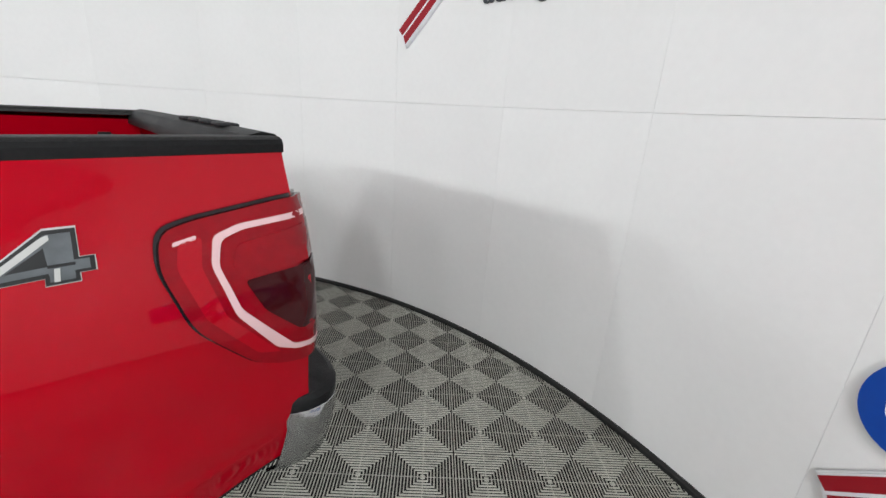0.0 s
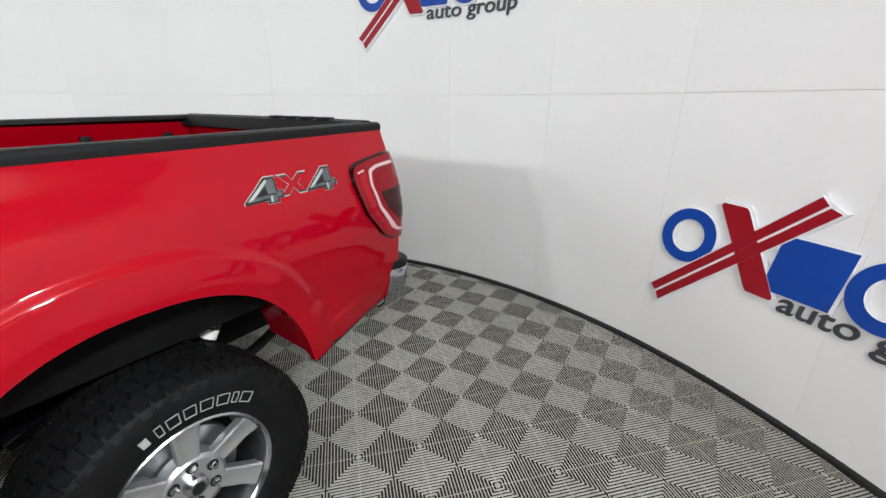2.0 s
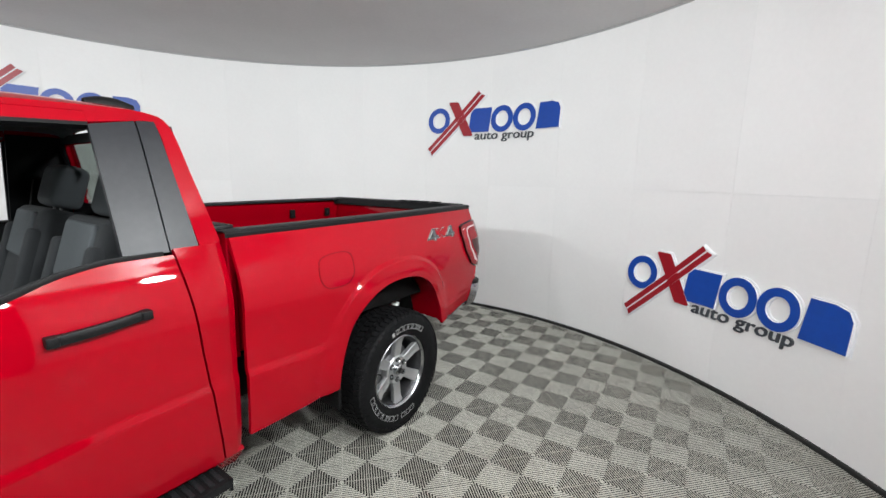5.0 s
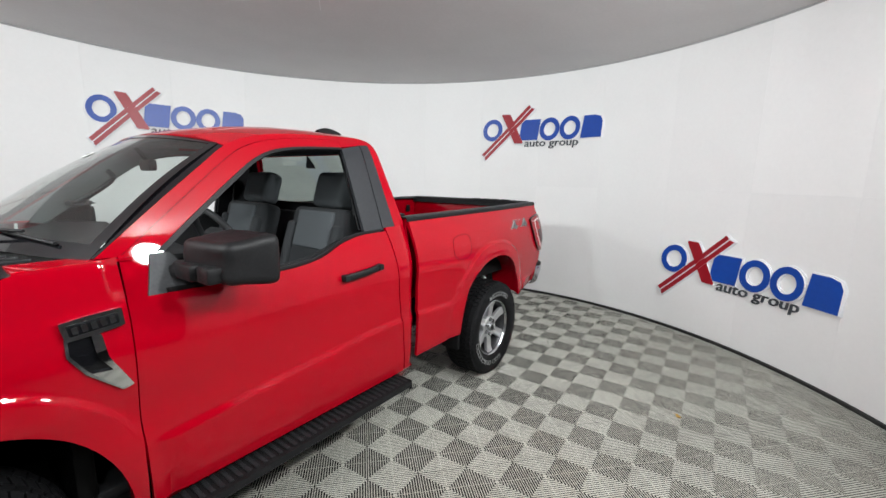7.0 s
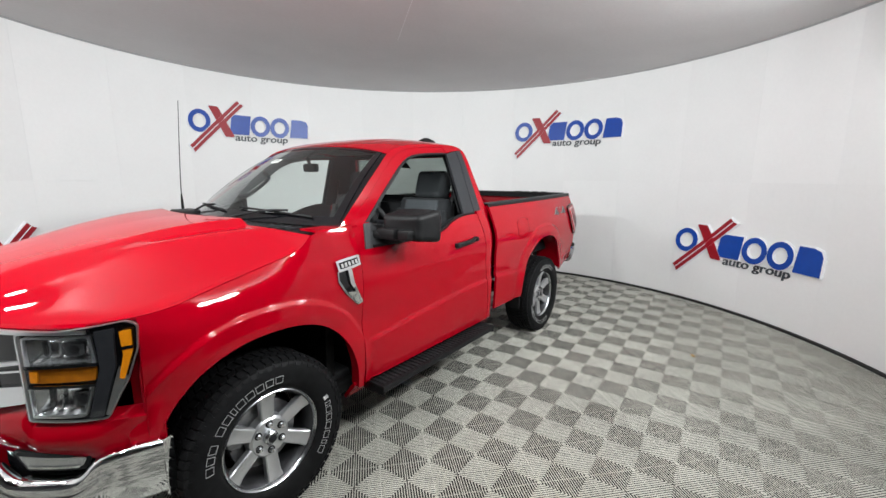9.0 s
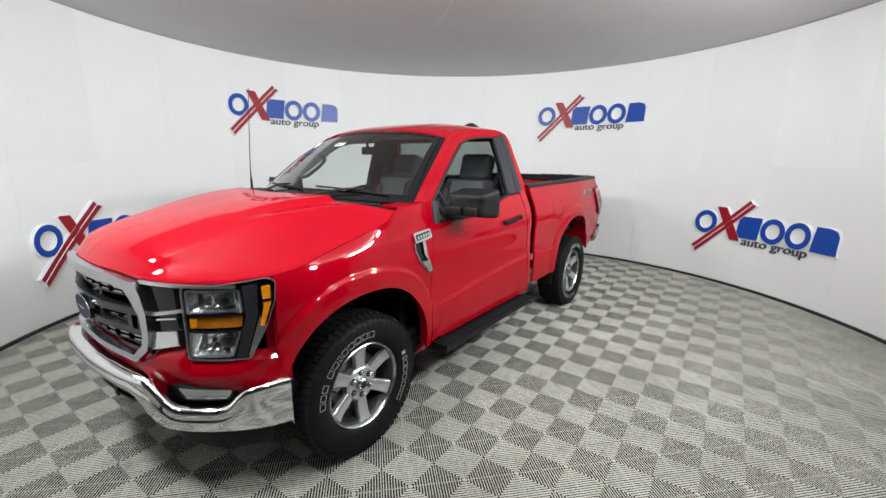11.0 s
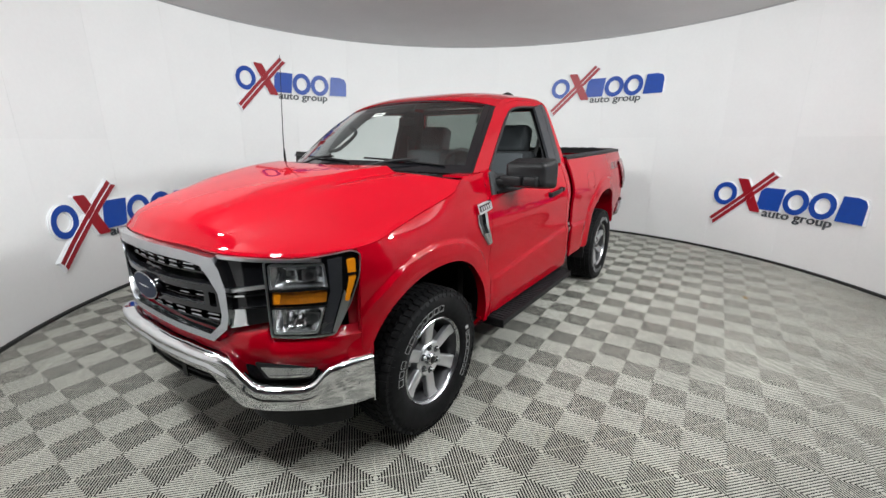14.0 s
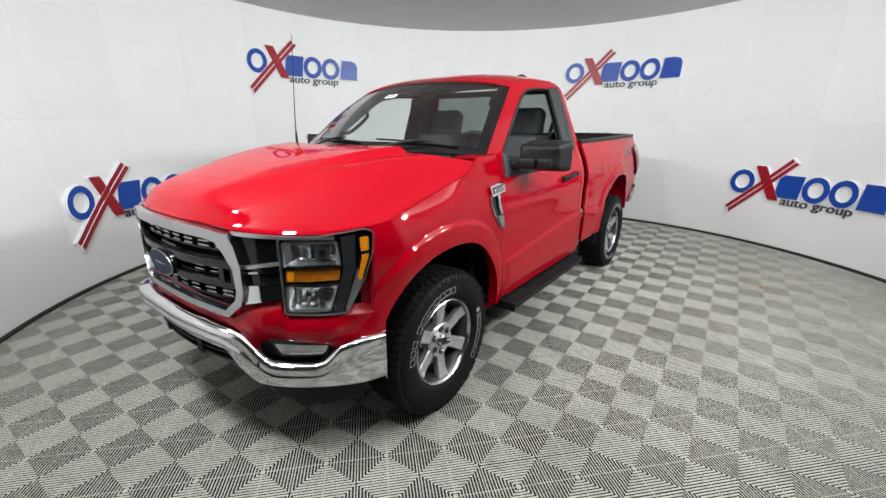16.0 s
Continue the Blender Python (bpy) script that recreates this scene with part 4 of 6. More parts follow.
    for k in range(26):
        y = -0.7 + 1.4 * k / 25
        u = y / 0.868
        x0 = 2.603 + 0.235 * (1 - u * u)
        part("cowl_rib", moved(box(-0.05, 0.05, -0.004, 0.004, -0.004, 0.006, 0.002), Matrix.Translation((x0 + 0.085, y, 1.372 + 0.022 * (1 - u * u) - 0.018))), GREYPLASTIC, c)
    part("cowl_box", box(2.72, 2.87, -0.70, -0.40, 1.352, 1.400, 0.012), PLASTIC, c)
    for y0, y1 in ((0.10, 0.72), (-0.62, 0.02)):
        w = part("wiper", tube([screen(y0 / 0.868 - 0.02, -0.06, 0.02), screen((y0 + y1) / 2 / 0.868, 0.045, 0.035), screen((y0 * 0.25 + y1 * 0.75) / 0.868, 0.075, 0.03)], [0.010, 0.007, 0.006], 8), PLASTIC, truck)
        part("wiper_blade", tube([screen(y0 / 0.868 + 0.06, 0.085, 0.014), screen((y0 + y1) / 2 / 0.868 + 0.03, 0.07, 0.016), screen(y1 / 0.868, 0.045, 0.014)], 0.008, 6, flat=0.8), PLASTIC, w)
        part("wiper_pivot", revolve([(0.0, 0.04), (0.014, 0.038), (0.02, 0.0)], 16, "z", screen(y0 / 0.868 - 0.02, -0.06, 0.0)), PLASTIC, w)
    # aerial on the right fender
    a = part("aerial", tube([(2.743, -0.80, 1.36), (2.738, -0.803, 1.60), (2.70, -0.80, 2.19)], [0.0045, 0.0032, 0.0022], 8), PLASTIC, truck)
    part("aerial_foot", revolve([(0.011, 0.0), (0.009, 0.10), (0.006, 0.15), (0.003, 0.16)], 16, "z", (2.743, -0.80, 1.345)), PLASTIC, a)
    # small fin on the rear of the roof
    P = [[(1.33 - 0.17 * i / 7, 0.395 + 0.026 * math.cos(math.pi * j / 6), 1.925 + 0.042 * math.sin(math.pi * j / 6) * (0.35 + 0.65 * math.sin(math.pi * (0.12 + 0.80 * i / 7)))) for j in range(7)] for i in range(8)]
    part("roof_fin", shell(P, 0.004, out=(0, 0, 1)), PLASTIC, truck, "low black fin on the roof")


def nose_fall(a):
    """How far the front edge of the hood has dropped, from the middle to the corner."""
    return spline(a, [0, 0.34, 0.50, 0.66, 0.82, 1.0], [0, 0.02, 0.30, 0.72, 0.93, 1.0])


def build_hood():
    """Hood from the cowl to the nose: a raised middle with two creases, wrapping over both shoulders."""
    nose = polycurve(NOSE, 120)
    order = np.argsort(nose[:, 1])
    P = []
    ws = np.linspace(-1, 1, 161)
    for v in np.concatenate([np.linspace(0, 0.88, 36), [0.895, 0.91, 0.925, 0.937, 0.942, 0.947, 0.96, 0.98, 0.995, 1.0]]):
        xe = 2.835 + (3.705 - 2.835) * v
        ze = fender_high(xe) + 0.003
        ye = float(flank(xe, ze)) - 0.001
        zc = float(spline(v, [0, 0.2, 0.5, 0.72, 0.86, 0.940, 0.955, 1.0], [1.392, 1.380, 1.343, 1.302, 1.264, 1.228, 1.218, 1.154]))
        fade = float(1 - smooth(0.10, 0.80, v))
        mid = 0.60 - 0.20 * v
        row = []
        for w in ws:
            a = abs(w)
            y = ye * w
            xr = 2.835 + 0.19 * (1 - a ** 2.2)
            xf = float(np.interp(min(abs(y), 0.86), nose[order, 1], nose[order, 0])) - 0.012
            xf = xf if a < 0.985 else 3.705
            d = float(spline(a, [0, 0.46, 0.56, 0.66, 0.74, 0.82, 0.90, 1.0], [0, 0.0, 0.02, 0.10, 0.24, 0.45, 0.70, 1.0]))
            dome = 0.034 * fade * float(1 - np.clip((a - mid + 0.035) / 0.05, 0, 1)) - 0.010 * fade * (1 - a)
            # soft ridge outside the crease
            ridge = 0.012 * math.exp(-((a - mid - 0.15) / 0.06) ** 2) * (1 - 0.5 * v)
            d += (float(nose_fall(a)) - d) * float(smooth(0.45, 1.0, v))
            k = max(zc - ze, 0.002)
            row.append((xr + (xf - xr) * v, y, zc - k * d + dome + ridge * float(smooth(0, 0.1, v)) * float(1 - smooth(0.9, 1.0, v))))
        P.append(row)
    part("hood", shell(P, 0.014, out=(0, 0, 1)), RED, truck, "red hood with a raised middle and two creases", soft=22)
    # rolled front edge under the hood lip
    P = []
    for x, y in nose:
        if y > 0.84:
            continue
        z = 1.155 - 0.034 * float(nose_fall(y / 0.81))
        P.append([(x - 0.012, y, z), (x - 0.001, y, z - 0.010), (x - 0.004, y, z - 0.020), (x - 0.03, y * 0.995, z - 0.040)])
    P = np.array(P)
    full = np.concatenate([P[::-1] * (1, -1, 1), P[1:]], axis=0)
    part("hood_lip", shell(full, 0.008, out=(1, 0, 0)), RED, truck)


build_sides()
build_bed()
for s in (1, -1):
    tail_lamp(s)
build_rear_bumper()
build_cab()
build_hood()


# ---- front end ----
def along(points, n=160):
    c = polycurve(points, n)
    return np.concatenate([c[::-1][:-1] * (1, -1), c], axis=0)


NOSE_C, BUMP_C = along(NOSE), along(BUMPER)


def on_nose(y, z, w=0.0, curve=None):
    """A place on the nose at width y and height z, w proud of it."""
    c = NOSE_C if curve is None else curve
    x = float(np.interp(y, c[:, 1], c[:, 0]))
    e = 0.01
    sx = float(np.interp(y + e, c[:, 1], c[:, 0]) - np.interp(y - e, c[:, 1], c[:, 0]))
    n = Vector((2 * e, -sx, 0)).normalized()
    return Vector((x + n.x * w, y + n.y * w, z))


def on_bumper(y, z, w=0.0):
    return on_nose(y, z, w, BUMP_C)


def plate(name, loop, w, mats, depth, parent, holes=(), label="", r=0.0, fn=on_nose, grain=0.05, soft=40):
    """A plate cut to an outline of (y, z), bent round the nose."""
    loop = rounded(loop, r, 4) if r else loop
    bm = prism(loop, depth, [h[::-1] for h in holes])
    for _ in range(3):
        edges = [e for e in bm.edges if e.calc_length() > grain]
        if not edges:
            break
        bmesh.ops.subdivide_edges(bm, edges=edges, cuts=1)
        bmesh.ops.triangulate(bm, faces=[f for f in bm.faces if len(f.verts) > 4])
    mats = mats if isinstance(mats, (list, tuple)) else [mats, mats]
    return part(name, bent(bm, lambda u, v, ww: fn(u, v, w + ww)), mats, parent, label, soft)


def flip(loop):
    return [(-u, v) for u, v in loop][::-1]


def hoop(loop, k):
    c = np.array(loop).mean(axis=0)
    return [tuple(c + (np.array(p) - c) * np.array(k)) for p in loop]


def build_grille():
    half = [(0.0, 1.140), (0.22, 1.138), (0.36, 1.130), (0.500, 1.112), (0.524, 1.06), (0.540, 0.975), (0.538, 0.86), (0.522, 0.800), (0.452, 0.737), (0.36, 0.746), (0.20, 0.763), (0.0, 0.770)]
    outer = half + [(-u, v) for u, v in half[-2:0:-1]]
    hin = [(0.0, 1.094), (0.22, 1.092), (0.36, 1.085), (0.440, 1.072), (0.472, 1.03), (0.506, 0.960), (0.510, 0.865), (0.498, 0.822), (0.442, 0.768), (0.36, 0.776), (0.20, 0.793), (0.0, 0.800)]
    inner = hin + [(-u, v) for u, v in hin[-2:0:-1]]
    g = thing_part("grille", truck)
    plate("grille_surround", outer, 0.0, SATINCHROME, 0.035, g, [inner], "satin chrome grille surround")
    plate("grille_backing", hoop(inner, (1.02, 1.02)), -0.05, GLOSSBLACK, 0.01, g)
    # two wide black bars and a centre band
    for z, h, w in ((0.972, 0.018, 0.51), (0.885, 0.016, 0.44)):
        plate("grille_bar", rounded([(-w, z - h), (w, z - h), (w, z + h), (-w, z + h)], 0.012, 3), -0.012, GLOSSBLACK, 0.034, g)
        plate("bar_edge", [(-w + 0.02, z + h * 0.55), (w - 0.02, z + h * 0.55), (w - 0.02, z + h * 0.75), (-w + 0.02, z + h * 0.75)], 0.020, SATIN, 0.004, g)
    for s in (1, -1):
        loop = [(0.425, 0.868), (0.512, 0.868), (0.512, 0.992), (0.425, 0.992)]
        hole = rounded([(0.452, 0.895), (0.486, 0.895), (0.486, 0.960), (0.452, 0.960)], 0.008, 3)
        loop = rounded(loop, 0.02, 3)
        plate("bar_end", loop if s > 0 else flip(loop), -0.010, GLOSSBLACK, 0.036, g, [hole if s > 0 else flip(hole)])
    # short bright dashes of the mesh, row by row
    for row, z in enumerate((1.046, 0.930, 0.830)):
        for k in range(-4, 5):
            y = k * 0.105 + (0.05 if row == 1 else 0.0)
            if abs(y) > 0.46 or (row == 1 and abs(y) < 0.15):
                continue
            if row == 2 and abs(y) > 0.42:
                continue
            for dz in (-0.014, 0.006):
                plate("grille_dash", rounded([(y - 0.034, z + dz), (y + 0.034, z + dz), (y + 0.028, z + dz + 0.006), (y - 0.028, z + dz + 0.006)], 0.003, 2), -0.030, [SATINCHROME, GLOSSBLACK], 0.022, g)
            plate("grille_cell", rounded([(y - 0.050, z - 0.022), (y + 0.050, z - 0.022), (y + 0.050, z - 0.017), (y - 0.050, z - 0.017)], 0.002, 2), -0.03, GLOSSBLACK, 0.024, g)
    # oval emblem without lettering
    oval = ring2(0.0, 0.915, 0.128, 0.062, 40)
    plate("emblem_rim", oval, 0.0, [SATINCHROME, GLOSSBLACK], 0.040, g, label="plain dark oval emblem with a bright rim")
    plate("emblem_field", ring2(0.0, 0.915, 0.122, 0.0575, 40), 0.038, [material("emblem_slate", (0.022, 0.028, 0.045), rough=0.6, spec=0.1), SATINCHROME], 0.004, g)
    plate("emblem_bar", ring2(0.0, 0.915, 0.060, 0.004, 24), 0.041, [SATINCHROME, SATINCHROME], 0.003, g)


def thing_part(name, parent, label=""):
    """A small carrier mesh for a group of sub-parts."""
    return part(name, box(3.80, 3.86, -0.40, 0.40, 0.72, 1.05, 0.01), DARK, parent, label)


def bowl(loop, deep, s, n=14):
    """A concave reflector over a four-cornered outline (y, z) of the nose."""
    a, b, c, d = (np.array(p) for p in loop)
    P = []
    for i in range(n + 1):
        row = []
        for k in range(n + 1):
            u, v = i / n, k / n
            p = (1 - u) * ((1 - v) * a + v * d) + u * ((1 - v) * b + v * c)
            q = max(abs(2 * u - 1), abs(2 * v - 1))
            w = -deep * (1 - q ** 3) + 0.006 * math.sin(9 * math.pi * u) * (1 - q ** 6)
            row.append(tuple(on_nose(p[0] * s, p[1], w - 0.002)))
        P.append(row)
    return shell(P, 0.003, out=(1, s * 0.6, 0))


def build_head_lamp(s):
    def m(loop):
        return loop if s > 0 else flip(loop)
    # black panel with bright bars between grille and lamp
    p = plate("lamp_panel", m([(0.500, 1.115), (0.69, 1.100), (0.69, 0.838), (0.521, 0.800), (0.536, 0.86), (0.538, 0.975), (0.524, 1.05)]), -0.014, GLOSSBLACK, 0.014, truck)
    plate("panel_bar", m([(0.543, 0.958), (0.676, 0.983), (0.676, 0.996), (0.544, 0.973)]), 0.0, BRIGHTTRIM, 0.012, p)
    plate("panel_bar", m([(0.541, 0.936), (0.676, 0.954), (0.676, 0.961), (0.541, 0.944)]), 0.0, CHROME, 0.010, p)
    plate("panel_block", m([(0.538, 0.884), (0.676, 0.902), (0.676, 0.836), (0.524, 0.800), (0.536, 0.83)]), -0.002, CHROME, 0.016, p)
    plate("panel_bar", m([(0.505, 1.118), (0.600, 1.113), (0.84, 1.099), (0.84, 1.087), (0.600, 1.098), (0.512, 1.104)]), 0.004, BRIGHTTRIM, 0.012, p)
    # lamp housing with two sunk reflectors
    out = [(0.676, 1.094), (0.80, 1.104), (0.87, 1.116), (0.918, 1.128), (0.936, 1.110), (0.932, 1.02), (0.908, 0.90), (0.862, 0.758), (0.80, 0.756), (0.676, 0.764)]
    up = [(0.690, 1.080), (0.846, 1.077), (0.851, 0.974), (0.688, 0.972)]
    low = [(0.689, 0.897), (0.843, 0.896), (0.816, 0.774), (0.686, 0.776)]
    h = plate("head_lamp", rounded(m(out), 0.012, 3), -0.02, [GLOSSBLACK, GLOSSBLACK], 0.018, truck, [rounded(m(up), 0.010, 3), rounded(m(low), 0.010, 3)], "clear headlamp with amber strips in a chrome and black housing")
    plate("chrome_rim", rounded(m(out), 0.012, 3), 0.002, BRIGHTTRIM, 0.012, h, [rounded(m(hoop(out, (0.975, 0.982))), 0.012, 3)])
    for name, loop, side in (("upper_reflector", up, 1), ("lower_reflector", low, -1)):
        part(name, bowl([(u, v) for u, v in loop], 0.045, s), REFLECTOR, h, soft=30)
        plate("reflector_rim", rounded(m(hoop(loop, (1.02, 1.03))), 0.012, 3), -0.003, BRIGHTTRIM, 0.012, h, [rounded(m(hoop(loop, (0.955, 0.92))), 0.010, 3)])
        zc = sum(z for _, z in loop) / 4
        plate("projector", m([(0.785, zc - 0.026), (0.826, zc - 0.022), (0.828, zc + 0.026), (0.785, zc + 0.030)]), -0.022, [REFLECTOR, GLOSSBLACK], 0.012, h, r=0.010)
        plate("projector_lens", m(ring2(0.806, zc + 0.003, 0.012, 0.015, 18)), -0.009, [CHROME, GLOSSBLACK], 0.005, h)
        e = loop[3] if side > 0 else loop[0]
        f = loop[2] if side > 0 else loop[1]
        plate("chrome_ledge", m([(e[0], e[1] - 0.006), (f[0] + 0.004, f[1] - 0.006), (f[0] + 0.004, f[1] + 0.006), (e[0], e[1] + 0.006)]), -0.002, CHROME, 0.018, h)
    plate("amber_strip", m([(0.694, 0.962), (0.850, 0.961), (0.846, 0.911), (0.692, 0.909)]), -0.006, [material("amber_dark", (0.34, 0.11, 0.006), rough=0.15, coat=1.0, grain=0.3, size=20), AMBER], 0.012, h, label="amber strip", r=0.006)
    plate("amber_end", m([(0.700, 0.957), (0.722, 0.957), (0.716, 0.914), (0.698, 0.914)]), 0.005, AMBER, 0.006, h, r=0.004)
    plate("black_bracket", m([(0.856, 1.092), (0.892, 1.100), (0.888, 0.96), (0.852, 0.768), (0.824, 0.768), (0.858, 0.955)]), -0.002, SATIN, 0.014, h)
    plate("side_marker", m([(0.902, 1.088), (0.923, 1.092), (0.922, 1.010), (0.902, 0.906), (0.892, 0.910), (0.905, 1.00)]), 0.002, AMBER, 0.010, h, label="amber side marker", r=0.006)
    plate("marker_joint", m([(0.902, 1.030), (0.924, 1.034), (0.923, 1.022), (0.902, 1.018)]), 0.011, GLOSSBLACK, 0.003, h)
    plate("chrome_blade", m([(0.893, 0.955), (0.906, 0.908), (0.866, 0.772), (0.856, 0.772), (0.887, 0.925)]), 0.0, BRIGHTTRIM, 0.010, h)
    lens = plate("lens", rounded(m(hoop(out, (0.985, 0.985))), 0.012, 3), 0.016, CLEAR, 0.003, h)
    lens.visible_shadow = False


def build_front_fascia():
    # red fascia below the lamps and grille
    P = []
    for y in np.linspace(-0.93, 0.93, 140):
        a = abs(y)
        zt = float(np.interp(a, [0, 0.36, 0.45, 0.522, 0.668, 0.676, 0.93], [0.785, 0.760, 0.745, 0.805, 0.838, 0.770, 0.78]))
        zb = float(np.interp(a, [0, 0.35, 0.56, 0.73, 0.86, 0.93], [0.60, 0.60, 0.60, 0.60, 0.585, 0.575]))
        col = []
        for j in range(12):
            v = j / 11
            w = (0.022 - 0.026 * float(smooth(0.80, 0.92, a))) * math.sin(math.pi * min(v * 1.1, 1.0)) - 0.035 * smooth(0.80, 1.0, v) - 0.012 * (1 - v) ** 2
            q = on_nose(y, zb + (zt - zb) * v, float(w))
            col.append(tuple(q))
        P.append(col)
    part("front_fascia", shell(P, 0.012, out=(1, 0, 0)), RED, truck)
    # body-coloured skin around the lamps
    for s in (1, -1):
        P = []
        for y in np.linspace(0.90, 0.955, 6):
            P.append([tuple(on_nose(y * s, z, -0.012 - 0.026 * float(smooth(0.70, 0.75, z)))) for z in np.linspace(0.585, 1.11, 22)])
        part("fender_return", shell(P, 0.01, out=(1, s, 0)), RED, truck)
    # chrome bumper: a bar under the grille that steps down round the fog lamps
    P = []
    for y in np.linspace(-0.968, 0.968, 190):
        a = abs(y)
        near = [clampf(a + k * 0.008, 0, 0.968) for k in (-1.5, -0.5, 0.5, 1.5)]
        zt = float(np.mean(np.interp(near, [0, 0.33, 0.49, 0.560, 0.600, 0.640, 0.672, 0.812, 0.838, 0.868, 0.92, 0.97], [0.738, 0.722, 0.698, 0.683, 0.630, 0.575, 0.552, 0.542, 0.560, 0.618, 0.636, 0.642])))
        zb = float(np.mean(np.interp(near, [0, 0.17, 0.32, 0.47, 0.534, 0.593, 0.669, 0.805, 0.948, 0.97], [0.632, 0.617, 0.606, 0.588, 0.495, 0.436, 0.423, 0.410, 0.394, 0.400])))
        col = [tuple(on_bumper(y, zt - 0.006, -0.075))]
        h = zt - zb
        for t, w in ((0.0, -0.045), (0.003, -0.022), (0.010, -0.008), (0.018, -0.003), (0.026, 0.0), (0.036, -0.005), (0.25, 0.0), (0.45, 0.002), (0.65, -0.002), (0.85, -0.010)):
            z = zt - (t if t < 0.04 else 0.036 + (h - 0.056) * t)
            col.append(tuple(on_bumper(y, z, w)))
        for b, w in ((0.020, -0.016), (0.010, -0.022), (0.003, -0.034), (0.0, -0.055)):
            col.append(tuple(on_bumper(y, zb + b, w)))
        P.append(col)
    b = part("front_bumper", shell(P, 0.008, out=(1, 0, 0)), CHROME, truck, "large chrome front bumper that dips round the fog lamps", soft=50)
    for s in (1, -1):
        m = (lambda l: l) if s > 0 else flip
        plate("fog_recess", m([(0.55, 0.72), (0.90, 0.66), (0.86, 0.52), (0.65, 0.53)]), -0.085, GLOSSBLACK, 0.01, b, fn=on_bumper)
        plate("fog_frame", m([(0.640, 0.645), (0.852, 0.620), (0.834, 0.556), (0.680, 0.566)]), -0.075, [PLASTIC, PLASTIC], 0.020, b, fn=on_bumper, r=0.01)
        plate("fog_strip", m([(0.664, 0.630), (0.842, 0.610), (0.830, 0.574), (0.690, 0.582)]), -0.060, [REFLECTOR, CHROME], 0.012, b, fn=on_bumper, r=0.01)
        plate("fog_shelf", m([(0.690, 0.590), (0.826, 0.581), (0.824, 0.572), (0.694, 0.580)]), -0.052, CHROME, 0.008, b, fn=on_bumper)
        part("end_cap", shell(sided([[(3.557 - 0.02 * k, 0.962 - 0.008 * k, z) for k in range(3)] for z in np.linspace(0.40, 0.636, 8)], s), 0.006, out=(-1, s, 0)), CHROME, b)
        # tow hook
        part("tow_hook", tube([(3.80, 0.38 * s, 0.415), (3.90, 0.38 * s, 0.41), (3.915, 0.38 * s, 0.42), (3.90, 0.38 * s, 0.435), (3.80, 0.38 * s, 0.435)], 0.009, 8), DARK, truck)
    # black lower air intake and valance
    P = []
    for y in np.linspace(-0.93, 0.93, 80):
        a = abs(y)
        zt = float(np.interp(a, [0, 0.45, 0.58, 0.66, 0.95], [0.67, 0.64, 0.48, 0.43, 0.45]))
        zb = float(np.interp(a, [0, 0.35, 0.55, 0.8, 0.95], [0.485, 0.465, 0.385, 0.300, 0.300]))
        dam = float(smooth(0.50, 0.66, a))
        P.append([tuple(on_bumper(y, zb + (zt - zb) * v, -0.075 + 0.035 * dam - (0.06 - 0.03 * dam) * (1 - v) - 0.03 * (0.2 < v < 0.8) * (a < 0.5))) for v in np.linspace(0, 1, 10)])
    v = part("valance", shell(P, 0.012, out=(1, 0, 0)), PLASTIC, truck, "black plastic lower valance with an air intake")
    for k in range(5):
        z = 0.50 + 0.030 * k
        plate("intake_slat", [(-0.46, z), (0.46, z), (0.46, z + 0.010), (-0.46, z + 0.010)], -0.115, PLASTIC, 0.035, v, fn=on_bumper)
    for y in (-0.20, 0.20):
        plate("intake_post", [(y - 0.02, 0.49), (y + 0.02, 0.49), (y + 0.02, 0.65), (y - 0.02, 0.65)], -0.115, PLASTIC, 0.04, v, fn=on_bumper)
    part("skid_panel", box(3.3, 3.72, -0.50, 0.50, 0.34, 0.36, 0.01), DARK, truck)
    part("radiator_box", box(3.52, 3.72, -0.66, 0.66, 0.34, 1.08, 0.01), DARK, truck)


